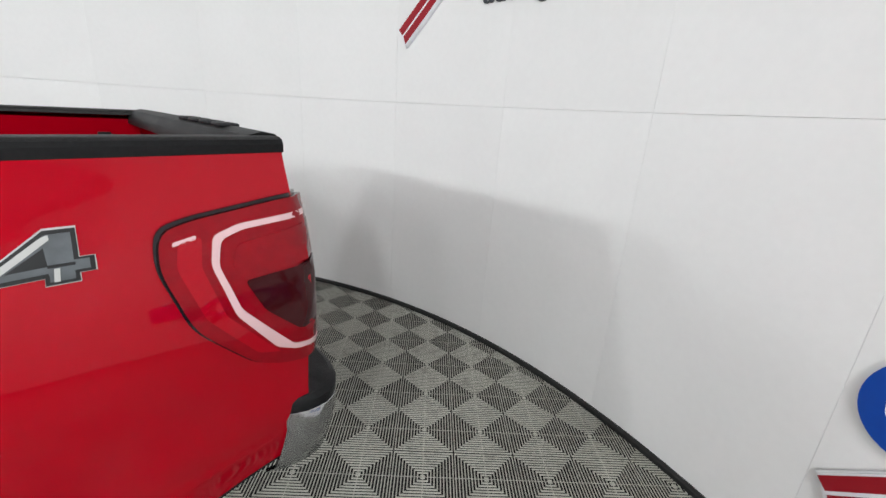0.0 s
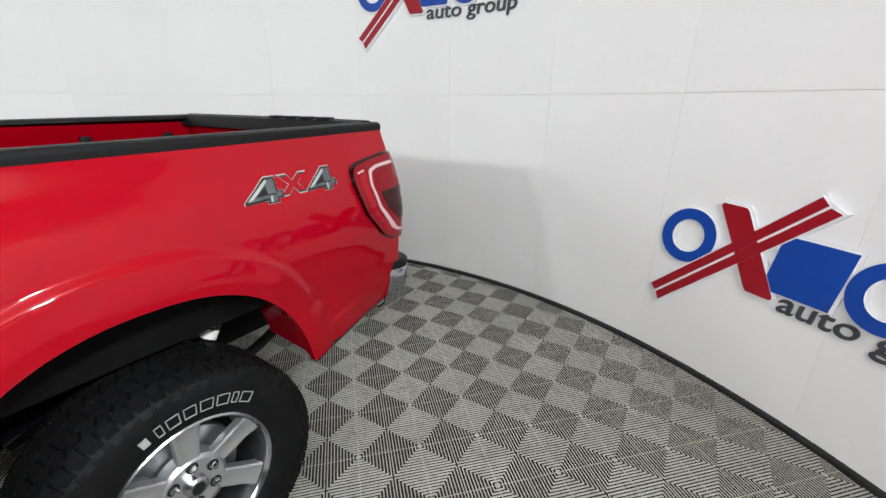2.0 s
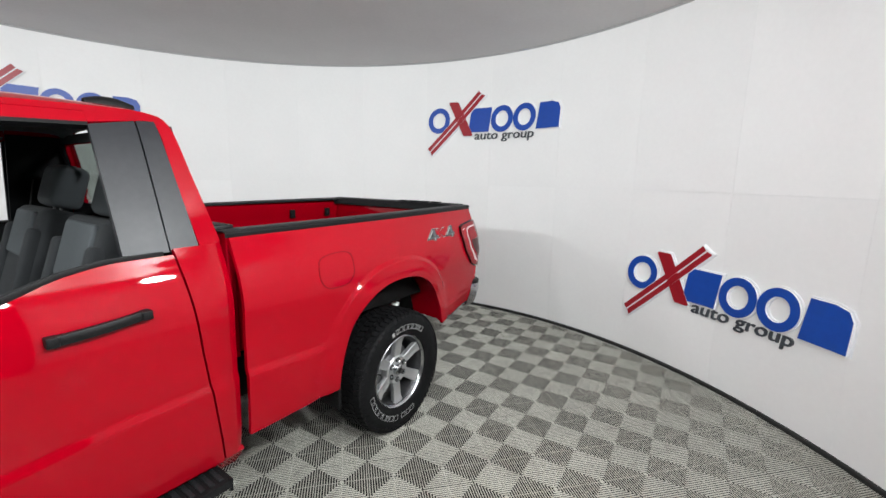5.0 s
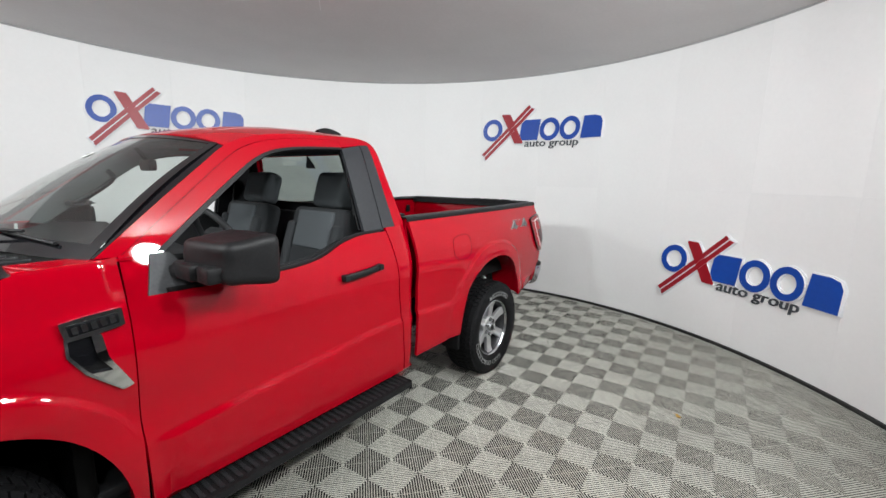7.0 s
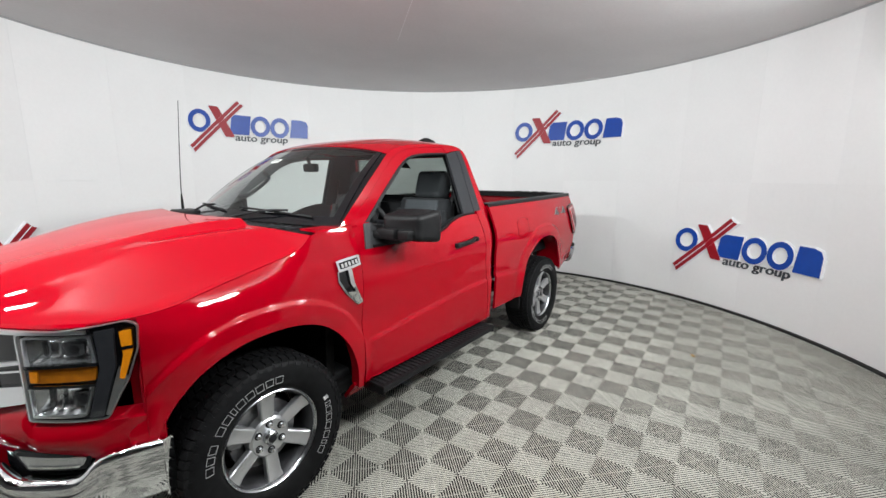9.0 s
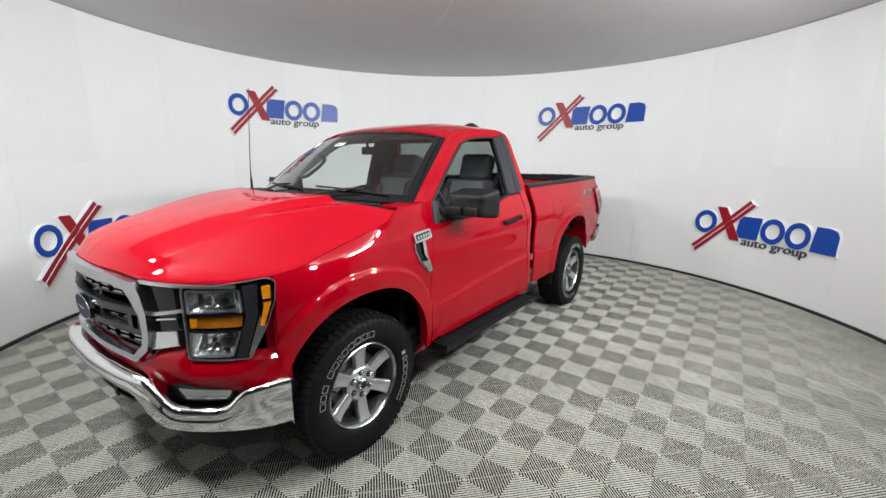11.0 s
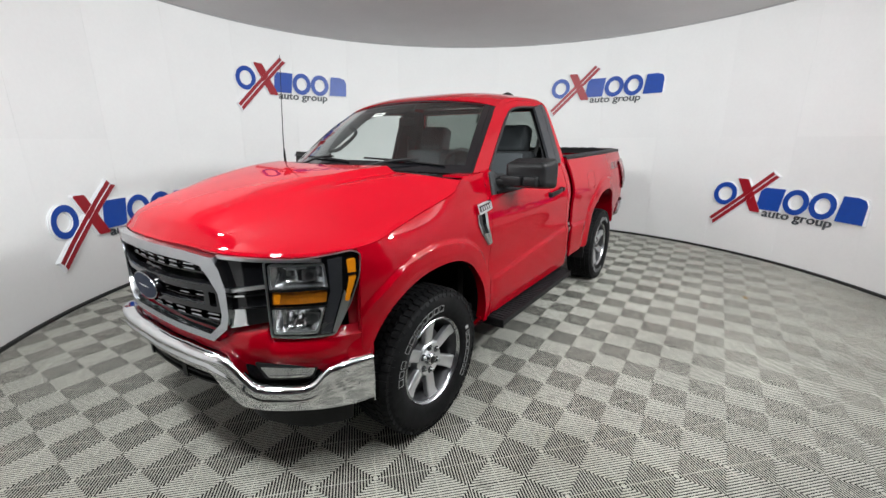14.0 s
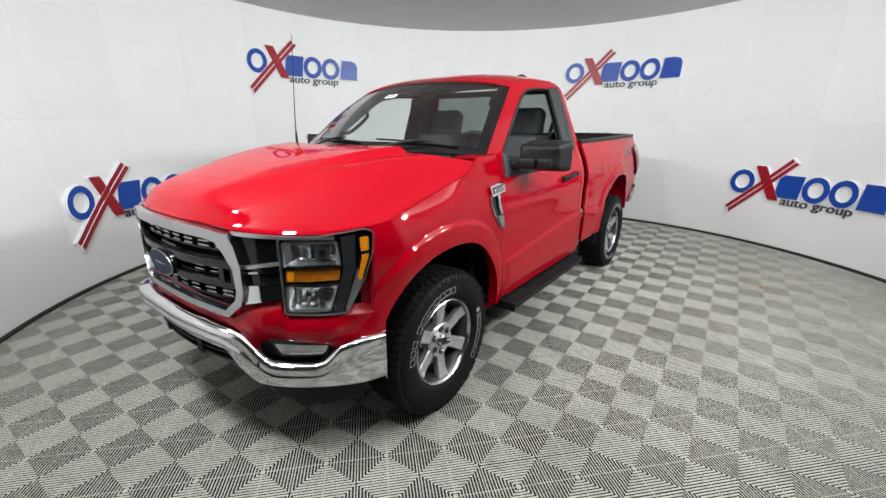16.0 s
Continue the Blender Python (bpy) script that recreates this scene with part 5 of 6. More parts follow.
# ---- wheels ----
def build_wheel(cx, s, name="wheel"):
    R, W = 0.402, 0.132
    yc = 0.862
    w = part(name, moved(revolve([(0.245, -0.11), (0.238, -0.105), (0.215, -0.06), (0.205, 0.02), (0.212, 0.07), (0.226, 0.098), (0.240, 0.108), (0.244, 0.104), (0.240, 0.112)], 72), Matrix.Translation((cx, yc * s, 0.40))), BARREL, truck)

    def put(data):
        v, f = data
        v = np.asarray(v, float) * (1, s, 1)
        return (v + (cx, yc * s, 0.40), f if s > 0 else [g[::-1] for g in f])
    t = part("tyre", put(revolve([(0.236, 0.098), (0.244, 0.113), (0.262, 0.126), (0.30, 0.134), (0.335, 0.1335), (0.362, 0.128), (0.381, 0.120), (0.391, 0.108), (0.3945, 0.08), (0.395, 0.0), (0.3945, -0.08), (0.391, -0.108), (0.381, -0.120), (0.335, -0.1335), (0.30, -0.134), (0.262, -0.126), (0.244, -0.113), (0.236, -0.098)], 96)), RUBBER, w, "black all-terrain tyre")
    # tread blocks: five rows
    V, F = [], []
    n = 62
    for row, (y0, y1, sh) in enumerate(((0.083, 0.122, 0.0), (0.040, 0.078, 0.5), (-0.020, 0.034, 0.25), (-0.078, -0.026, 0.75), (-0.122, -0.083, 0.5))):
        for k in range(n):
            a0 = 2 * math.pi * (k + sh) / n
            a1 = a0 + 2 * math.pi / n * 0.80
            b = len(V)
            skew = 0.05 * (0.5 if row in (1, 3) else 0.15) * (-1) ** row
            for rr in (0.385, 0.4045):
                for a, y in ((a0, y0), (a1, y0), (a1, y1), (a0, y1)):
                    edge = 0.010 if (row in (0, 4) and abs(y) > 0.12) else 0.0
                    g = a + skew * (y - (y0 + y1) / 2) / 0.03
                    V.append(((rr - edge) * math.cos(g), y, (rr - edge) * math.sin(g)))
            F += [(b, b + 1, b + 2, b + 3), (b + 7, b + 6, b + 5, b + 4), (b, b + 4, b + 5, b + 1), (b + 1, b + 5, b + 6, b + 2), (b + 2, b + 6, b + 7, b + 3), (b + 3, b + 7, b + 4, b)]
    tr = part("tread", put((np.array(V), F)), RUBBER, t, soft=20)
    tagged(tr, kind="stuff")
    # raised shoulder lugs on the sidewall
    V, F = [], []
    for k in range(62):
        a0 = 2 * math.pi * k / 62
        a1 = a0 + 2 * math.pi / 62 * (0.62 if k % 2 else 0.5)
        r0 = 0.358 if k % 2 else 0.366
        b = len(V)
        for off in (0.0, 0.006):
            for a, r in ((a0, r0), (a1, r0), (a1, 0.392), (a0, 0.392)):
                base = float(np.interp(r, [0.335, 0.362, 0.381, 0.392], [0.1335, 0.128, 0.120, 0.108]))
                V.append((r * math.cos(a), base - 0.001 + off, r * math.sin(a)))
        F += [(b, b + 1, b + 2, b + 3), (b + 7, b + 6, b + 5, b + 4), (b, b + 4, b + 5, b + 1), (b + 1, b + 5, b + 6, b + 2), (b + 2, b + 6, b + 7, b + 3), (b + 3, b + 7, b + 4, b)]
    tagged(part("shoulder_lug", put((np.array(V), F)), RUBBER, t, soft=20), kind="stuff")
    # raised pale marks, as plain bars, on two arcs of the sidewall
    first, second = (2.25, 6.1) if cx < 1 else (3.85, 1.75)

    def mark(a0, a1, r0, r1):
        P = [[(r * math.cos(a), 0.1352 + 0.0005, r * math.sin(a)) for r in (r0, r1)] for a in np.linspace(a0, a1, 3)]
        return shell(P, 0.003, out=(0, 1, 0))
    widths = [1, 0.5, 1, 1, 0.9, 0.9, 0.5]
    pieces = []
    a = first
    for q in widths:
        d = 0.125 * q
        pieces += [mark(a, a - d, 0.284, 0.2862), mark(a, a - d, 0.3158, 0.318), mark(a, a - 0.007, 0.284, 0.318), mark(a - d, a - d + 0.007, 0.284, 0.318)]
        a -= d + 0.034
    pieces.append(mark(a - 0.03, a - 0.10, 0.288, 0.314))
    tagged(part("raised_mark", put(merge(*pieces)), LETTERGREY, t, "pale raised bars on the sidewall"), kind="stuff")
    pieces = []
    a = second
    for q in [1, 1, 1, 1, 1, 0.5, 1, 1, 0, 1, 0.9, 1]:
        d = 0.125 * q
        if q:
            pieces += [mark(a, a - d, 0.284, 0.286), mark(a, a - d, 0.3155, 0.3175), mark(a, a - 0.0065, 0.284, 0.3175), mark(a - d, a - d + 0.0065, 0.284, 0.3175)]
        a -= d + (0.034 if q else 0.09)
    tagged(part("raised_mark", put(merge(*pieces)), LETTERGREY, t, "pale raised bars on the sidewall"), kind="stuff")
    # six broad spokes
    start = radians(32 if cx < 1 else 29)
    for k in range(6):
        g = start + k * math.pi / 3
        P = []
        for i, r in enumerate(np.linspace(0.045, 0.226, 12)):
            u = i / 11
            hw = 0.031 + 0.007 * u + 0.006 * smooth(0.8, 1.0, u)
            y = 0.066 + 0.022 * math.sin(u * math.pi * 0.55) - 0.004 * u + 0.012 * float(smooth(0.7, 1.0, u))
            groove = 0.0045 * float(smooth(0.25, 0.4, u)) * float(1 - smooth(0.93, 1.0, u))
            row = []
            for q, dy in ((-1.0, -0.030), (-0.96, -0.004), (-0.80, 0.0), (-0.30, -groove), (0.0, -groove * 1.2), (0.30, -groove), (0.80, 0.0), (0.96, -0.004), (1.0, -0.030)):
                t0 = q * hw
                row.append((r * math.cos(g) - t0 * math.sin(g), y + dy, r * math.sin(g) + t0 * math.cos(g)))
            P.append(row)
        part("spoke", put(shell(P, 0.012, out=(0, 1, 0))), SILVER, w)
        gl = g
        part("lug_nut", put(moved(revolve([(0.0, 0.030), (0.008, 0.029), (0.0115, 0.022), (0.0115, 0.0)], 6), Matrix.Translation((0.0675 * math.cos(gl), 0.068, 0.0675 * math.sin(gl))))), CHROME, w)
        part("lug_well", put(moved(revolve([(0.012, -0.004), (0.017, -0.002), (0.0185, -0.006)], 14), Matrix.Translation((0.0675 * math.cos(gl), 0.083, 0.0675 * math.sin(gl))))), PLASTIC, w)
    part("hub", put(revolve([(0.0, 0.070), (0.05, 0.072), (0.088, 0.080), (0.100, 0.070), (0.105, 0.03)], 48)), SILVER, w)
    part("hub_cap", put(revolve([(0.0, 0.100), (0.026, 0.098), (0.033, 0.092), (0.036, 0.070)], 36)), SATINCHROME, w)
    part("cap_field", put(revolve([(0.0, 0.102), (0.014, 0.1015), (0.020, 0.0995)], 24)), DECALDARK, w)
    part("rim_lip", put(revolve([(0.226, 0.094), (0.231, 0.110), (0.238, 0.116), (0.243, 0.112)], 72)), SATINCHROME, w)
    part("brake_disc", put(revolve([(0.06, 0.02), (0.165, 0.02), (0.168, 0.012), (0.168, -0.008), (0.165, -0.014), (0.06, -0.014)], 48)), STEEL, w)
    part("brake_shield", put(revolve([(0.0, -0.03), (0.19, -0.03), (0.2, -0.05)], 36)), DARK, w)
    part("caliper", put(moved(box(-0.05, 0.05, -0.02, 0.045, 0.11, 0.185, 0.012), Matrix.Rotation(radians(70), 4, "Y"))), STEEL, w)
    part("valve", put(tube([(0.205, 0.085, 0.05), (0.198, 0.11, 0.05)], 0.004, 6)), PLASTIC, w)


# ---- mirrors, handles, badges, steps ----
def build_side_fittings():
    for s in (1, -1):
        # door handle
        P = []
        for i, x in enumerate(np.linspace(1.385, 1.645, 16)):
            u = i / 15
            z = 1.168 - 0.022 * u
            y0 = float(flank(x, z))
            out = 0.042 * math.sin(math.pi * clampf(0.06 + 0.88 * u, 0, 1)) ** 0.35
            P.append([(x, y0 + out - 0.016, z - 0.017), (x, y0 + out - 0.003, z - 0.016), (x, y0 + out, z - 0.006), (x, y0 + out, z + 0.008), (x, y0 + out - 0.004, z + 0.016), (x, y0 + out - 0.018, z + 0.017)])
        h = part("door_handle", shell(sided(P, s), 0.006, out=(0, s, 0)), PLASTIC, truck, "black door handle")
        for x in (1.39, 1.635):
            y0 = float(flank(x, 1.16))
            part("handle_post", moved(box(-0.016, 0.016, -0.01, 0.03, -0.016, 0.016, 0.004), Matrix.Translation((x, (y0 + 0.006) * s, 1.166 - 0.02 * (x > 1.5)))), PLASTIC, h)
        # mirror on a black sail
        P = [[(lambda x, z: (x, tumble(z) + 0.020, z))(2.475 - 0.20 * u * (1 - 0.70 * v) - 0.03 * v, 1.222 + 0.150 * v) for v in np.linspace(0, 1, 8)] for u in np.linspace(-0.02, 1, 6)]
        m = part("door_mirror", shell(sided(P, s), 0.03, out=(0, s, 0)), SAILGREY, truck, "large black door mirror on a grey sail")
        part("mirror_arm", merge(moved(box(2.30, 2.40, 0.88, 0.98, 1.278, 1.328, 0.015), Matrix.Diagonal((1, s, 1, 1)))), PLASTIC, m)
        bm = bmesh.new()
        bmesh.ops.create_cube(bm, size=1)
        bmesh.ops.subdivide_edges(bm, edges=bm.edges[:], cuts=2, use_grid_fill=True)
        for v in bm.verts:
            c = v.co.copy()
            front = smooth(-0.5, 0.5, c.x)
            v.co.z = c.z * (0.195 - 0.045 * float(front)) + 1.352
            v.co.y = 1.085 + c.y * (0.275 - 0.03 * float(front)) + 0.01
            v.co.x = 2.275 + c.x * 0.20 - 0.045 * (c.y + 0.5)
            v.co.y *= s
        bmesh.ops.bevel(bm, geom=[e for e in bm.edges if e.calc_face_angle(0) > 0.5], offset=0.035, segments=4, affect="EDGES", profile=0.6)
        if s < 0:
            bmesh.ops.reverse_faces(bm, faces=bm.faces[:])
        part("mirror_shell", bm, PLASTIC, m, soft=60)
        part("mirror_lower_cap", moved(box(2.230, 2.398, 0.945, 1.088, 1.284, 1.346, 0.012), Matrix.Diagonal((1, s, 1, 1))), PLASTIC, m)
        part("mirror_lamp_cap", moved(box(2.210, 2.380, 1.096, 1.182, 1.284, 1.344, 0.010), Matrix.Diagonal((1, s, 1, 1))), PLASTIC, m)
        part("mirror_glass", moved(box(2.146, 2.152, 0.98, 1.19, 1.275, 1.43, 0.0), Matrix.Diagonal((1, s, 1, 1))), material("mirror_silver", (0.85, 0.86, 0.87), rough=0.02, metal=1.0), m)
        # fender vent badge
        def at_side(u, v, w):
            return Vector((u, (float(flank(u, v)) + w) * s, v))

        def trim(name, loop, w, mats, depth, parent, label="", holes=(), r=0.006):
            bm = prism(rounded(loop, r, 3) if r else loop, depth, [rounded(q, r * 0.8, 3)[::-1] for q in holes])
            bmesh.ops.subdivide_edges(bm, edges=[e for e in bm.edges if e.calc_length() > 0.03], cuts=1)
            bmesh.ops.triangulate(bm, faces=[f for f in bm.faces if len(f.verts) > 4])
            return part(name, bent(bm, lambda u, v, ww: at_side(u, v, w + ww)), mats, parent, label)
        b = trim("fender_badge", [(2.728, 1.204), (2.718, 1.146), (2.64, 1.152), (2.566, 1.164), (2.568, 1.219), (2.65, 1.214)], 0.0, [CHROME, CHROME], 0.018, truck, "chrome fender badge over a dark vent with a silver blade")
        trim("badge_field", [(2.712, 1.194), (2.706, 1.160), (2.580, 1.174), (2.581, 1.207)], 0.018, [GLOSSBLACK, CHROME], 0.001, b, r=0.004)
        for k in range(5):
            x = 2.702 - 0.024 * k
            z = 1.166 + 0.0026 * k
            trim("badge_bar", [(x, z + 0.022), (x - 0.003, z), (x - 0.018, z + 0.002), (x - 0.015, z + 0.024)], 0.019, [CHROME, CHROME], 0.004, b, r=0.003)
        trim("vent_dark", [(2.716, 1.150), (2.648, 1.154), (2.642, 1.073), (2.606, 1.022), (2.590, 0.960), (2.676, 1.032), (2.716, 1.098)], 0.0, [GLOSSBLACK, GLOSSBLACK], 0.004, b)
        trim("vent_blade", [(2.656, 1.152), (2.630, 1.150), (2.620, 1.071), (2.560, 0.952), (2.588, 0.944), (2.668, 1.030), (2.612, 1.024), (2.648, 1.076)], 0.004, [CHROME, SATINCHROME], 0.012, b)
        trim("vent_rim", [(2.720, 1.150), (2.720, 1.094), (2.680, 1.028), (2.590, 0.940), (2.584, 0.946), (2.672, 1.034), (2.712, 1.100), (2.712, 1.150)], 0.0, [SATINCHROME, SATINCHROME], 0.008, b, r=0.002)
        # side step
        P = []
        for x in np.linspace(1.17, 2.46, 40):
            P.append([(x, 0.86, 0.405), (x, 0.90, 0.408), (x, 1.01, 0.408), (x, 1.045, 0.400), (x, 1.052, 0.372), (x, 1.03, 0.352), (x, 0.90, 0.350)])
        st = part("side_step", shell(sided(P, s), 0.006, out=(0, 0, 1)), PLASTIC, truck, "black ribbed side step")
        for k in range(34):
            x = 1.20 + 1.23 * k / 33
            part("tread_rib", moved(box(-0.010, 0.010, 0.0, 0.115, 0.0, 0.006, 0.002), Matrix.Diagonal((1, s, 1, 1)) @ Matrix.Translation((x, 0.915, 0.407))), GREYPLASTIC, st)
        for x in (1.17, 2.46):
            part("step_end", moved(box(-0.006, 0.006, 0.86, 1.05, 0.350, 0.409, 0.003), Matrix.Diagonal((1, s, 1, 1)) @ Matrix.Translation((x, 0, 0))), PLASTIC, st)
        for x in (1.4, 2.2):
            part("step_bracket", moved(box(-0.03, 0.03, 0.55, 0.90, 0.36, 0.40, 0.004), Matrix.Diagonal((1, s, 1, 1)) @ Matrix.Translation((x, 0, 0))), DARK, st)
        # mud flap ahead of the rear wheel
        part("mud_flap", moved(box(0.495, 0.515, 0.80, 0.955, 0.36, 0.56, 0.004), Matrix.Diagonal((1, s, 1, 1))), PLASTIC, truck)


def build_decal():
    """The 4x4 decal on the bed side; it reads from front to rear on the left side."""
    def at_side(u, v, w):
        return Vector((u, float(flank(u, v)) + w, v))

    def shape(name, loop, w, mat, holes=(), label=""):
        bm = prism(loop, 0.0006, [h[::-1] for h in holes])
        bmesh.ops.subdivide_edges(bm, edges=[e for e in bm.edges if e.calc_length() > 0.03], cuts=1)
        bmesh.ops.triangulate(bm, faces=[f for f in bm.faces if len(f.verts) > 4])
        return part(name, bent(bm, lambda u, v, ww: at_side(u, v, w + ww)), [mat, mat], base[0] if base else truck, label)
    base = []

    def four(x0, z0):
        # letter space: a to the right of the reader (toward the rear), b up
        def T(l):
            return [(x0 - a * 0.140, z0 + b * 0.074) for a, b in l]
        outline = [(-0.02, 0.17), (0.62, 1.06), (0.90, 1.06), (0.88, 0.44), (1.02, 0.44), (1.01, 0.12), (0.86, 0.12), (0.855, -0.06), (0.55, -0.06), (0.56, 0.10), (-0.02, 0.06)]
        face = [(0.03, 0.19), (0.63, 0.99), (0.855, 0.99), (0.835, 0.40), (0.975, 0.40), (0.97, 0.18), (0.825, 0.18), (0.82, 0.0), (0.595, 0.0), (0.60, 0.15), (0.03, 0.11)]
        hole = [(0.27, 0.30), (0.60, 0.70), (0.605, 0.335)]
        o = shape("decal_outline", T(outline), 0.0008, DECALPALE, label="grey and silver 4x4 decal")
        base.append(o) if not base else None
        shape("decal_edge", T(hoop(outline, (0.965, 0.95))), 0.0016, DECALDARK)
        shape("decal_face", T(hoop(face, (0.95, 0.93))), 0.0024, DECALGREY, [T(hole)])
        shape("decal_shade", T([(0.60, 0.30), (0.83, 0.30), (0.835, 0.36), (0.60, 0.36)]), 0.0032, DECALDARK)
        shape("decal_shade", T([(0.03, 0.11), (0.60, 0.15), (0.60, 0.20), (0.05, 0.16)]), 0.0032, DECALDARK)
        shape("decal_hole", T(hole), 0.0024, DECALDARK)
        shape("decal_gleam", T([(0.08, 0.22), (0.58, 0.88), (0.64, 0.93), (0.66, 0.93), (0.66, 0.84), (0.20, 0.24)]), 0.0030, DECALPALE)
        shape("decal_gleam", T([(0.63, 0.02), (0.68, 0.02), (0.70, 0.28), (0.65, 0.28)]), 0.0038, DECALPALE)

    def cross(x0, z0):
        def T(l):
            return [(x0 - a * 0.115, z0 + b * 0.070) for a, b in l]
        X = [(0.0, 0.98), (0.33, 0.98), (0.50, 0.66), (0.78, 0.98), (1.08, 0.98), (0.64, 0.47), (0.96, 0.0), (0.62, 0.0), (0.46, 0.29), (0.22, 0.0), (-0.08, 0.0), (0.32, 0.49)]
        shape("decal_outline", T(X), 0.0008, DECALPALE)
        shape("decal_edge", T(hoop(X, (0.90, 0.88))), 0.0016, DECALDARK)
        shape("decal_face", T(hoop(X, (0.80, 0.74))), 0.0024, RED)
    four(-0.297, 1.226)
    cross(-0.430, 1.235)
    four(-0.536, 1.230)


# ---- underbody ----
def build_underbody():
    for s in (1, -1):
        part("chassis_rail", merge(box(-1.1, 3.7, 0.42 * s - 0.04, 0.42 * s + 0.04, 0.52, 0.66, 0.008)), DARK, truck)
        part("leaf_spring", tube([(0.66, 0.56 * s, 0.52), (0.3, 0.56 * s, 0.44), (0.0, 0.56 * s, 0.43), (-0.35, 0.56 * s, 0.47), (-0.66, 0.56 * s, 0.58)], 0.026, 8, flat=0.7), DARK, truck)
        sh = part("shock_absorber", merge(tube([(-0.06, 0.71 * s, 0.48), (-0.205, 0.72 * s, 0.725)], 0.036, 16), tube([(-0.20, 0.72 * s, 0.715), (-0.300, 0.72 * s, 0.875)], 0.027, 16)), GLOSSBLACK, truck)
        part("shock_label", tube([(-0.216, 0.72 * s, 0.741), (-0.234, 0.72 * s, 0.770)], 0.0285, 16), PAPER, sh)
        part("shock_bracket", merge(moved(box(-0.40, -0.12, -0.02, 0.02, 0.80, 0.93, 0.008), Matrix.Translation((0, 0.66 * s, 0))), moved(box(-0.33, -0.20, -0.05, 0.05, 0.872, 0.90, 0.006), Matrix.Translation((0, 0.70 * s, 0)))), GLOSSBLACK, truck)
        for x, z in ((-0.225, 0.862), (-0.305, 0.842), (-0.27, 0.89)):
            part("bolt", revolve([(0.0, 0.014), (0.010, 0.013), (0.014, 0.006), (0.017, 0.0)], 8, "y", (x, 0.685 * s if s > 0 else 0.685 * s - 0.014, z)), STEEL, truck)
        part("bump_stop", revolve([(0.0, 0.10), (0.026, 0.098), (0.03, 0.07), (0.022, 0.05), (0.034, 0.03), (0.036, -0.06), (0.0, -0.06)], 16, "z", (0.10, 0.64 * s, 0.71)), GLOSSBLACK, truck)
        part("stop_cap", revolve([(0.0, 0.012), (0.012, 0.010), (0.014, 0.0)], 10, "z", (0.10, 0.655 * s, 0.810)), STEEL, truck)
        part("frame_bracket", tube([(0.30, 0.56 * s, 0.60), (0.12, 0.60 * s, 0.66), (-0.05, 0.60 * s, 0.70), (-0.30, 0.56 * s, 0.72)], 0.02, 10, flat=2.0), GLOSSBLACK, truck)
        part("front_knuckle", merge(box(3.05, 3.19, 0.50 * s - 0.12, 0.50 * s + 0.12, 0.30, 0.62, 0.02)), DARK, truck)
        part("brake_line", tube([(0.35, 0.50 * s, 0.67), (0.1, 0.52 * s, 0.70), (-0.1, 0.54 * s, 0.62), (-0.05, 0.6 * s, 0.5)], 0.006, 6), STEEL, truck)
    part("rear_axle", merge(tube([(0, -0.80, 0.40), (0, 0, 0.40), (0, 0.80, 0.40)], 0.05, 16), moved(revolve([(0.0, -0.14), (0.10, -0.12), (0.155, -0.03), (0.155, 0.03), (0.10, 0.12), (0.0, 0.14)], 24, "x"), Matrix.Translation((0.0, 0.05, 0.40)))), DARK, truck)
    part("front_axle", tube([(3.119, -0.75, 0.38), (3.119, 0, 0.36), (3.119, 0.75, 0.38)], 0.045, 12), DARK, truck)
    part("bed_underside", box(-1.0, 1.02, -0.56, 0.56, 0.76, 0.80, 0.005), DARK, truck)
    for k in range(5):
        part("bed_crossmember", box(-0.9 + 0.45 * k - 0.03, -0.9 + 0.45 * k + 0.03, -0.56, 0.56, 0.69, 0.76, 0.005), DARK, truck)
    part("cab_underside", box(1.08, 2.72, -0.90, 0.90, 0.40, 0.47, 0.01), DARK, truck)
    part("fuel_tank", box(0.55, 1.6, 0.10, 0.40, 0.36, 0.62, 0.03), DARK, truck)
    part("engine_block", box(2.72, 3.6, -0.42, 0.42, 0.36, 1.05, 0.03), DARK, truck)
    part("exhaust", tube([(1.6, -0.25, 0.42), (0.6, -0.3, 0.44), (0.0, -0.45, 0.62), (-0.6, -0.62, 0.48)], 0.035, 10), STEEL, truck)
    part("spare_wheel", revolve([(0.18, 0.53), (0.36, 0.53), (0.39, 0.58), (0.36, 0.64), (0.18, 0.64)], 40, "z", (-0.62, 0, 0)), RUBBER, truck)


# ---- cabin ----
def cushion(x0, x1, y0, y1, z0, z1, r=0.05, bow=0.0):
    bm = bmesh.new()
    bmesh.ops.create_cube(bm, size=1, matrix=Matrix.Translation(((x0 + x1) / 2, (y0 + y1) / 2, (z0 + z1) / 2)) @ Matrix.Diagonal((x1 - x0, y1 - y0, z1 - z0, 1)))
    bmesh.ops.bevel(bm, geom=bm.edges[:], offset=r, segments=5, affect="EDGES", profile=0.6)
    v = np.array([p.co for p in bm.verts])
    bm.verts.index_update()
    f = [[p.index for p in g.verts] for g in bm.faces]
    bm.free()
    return v, f


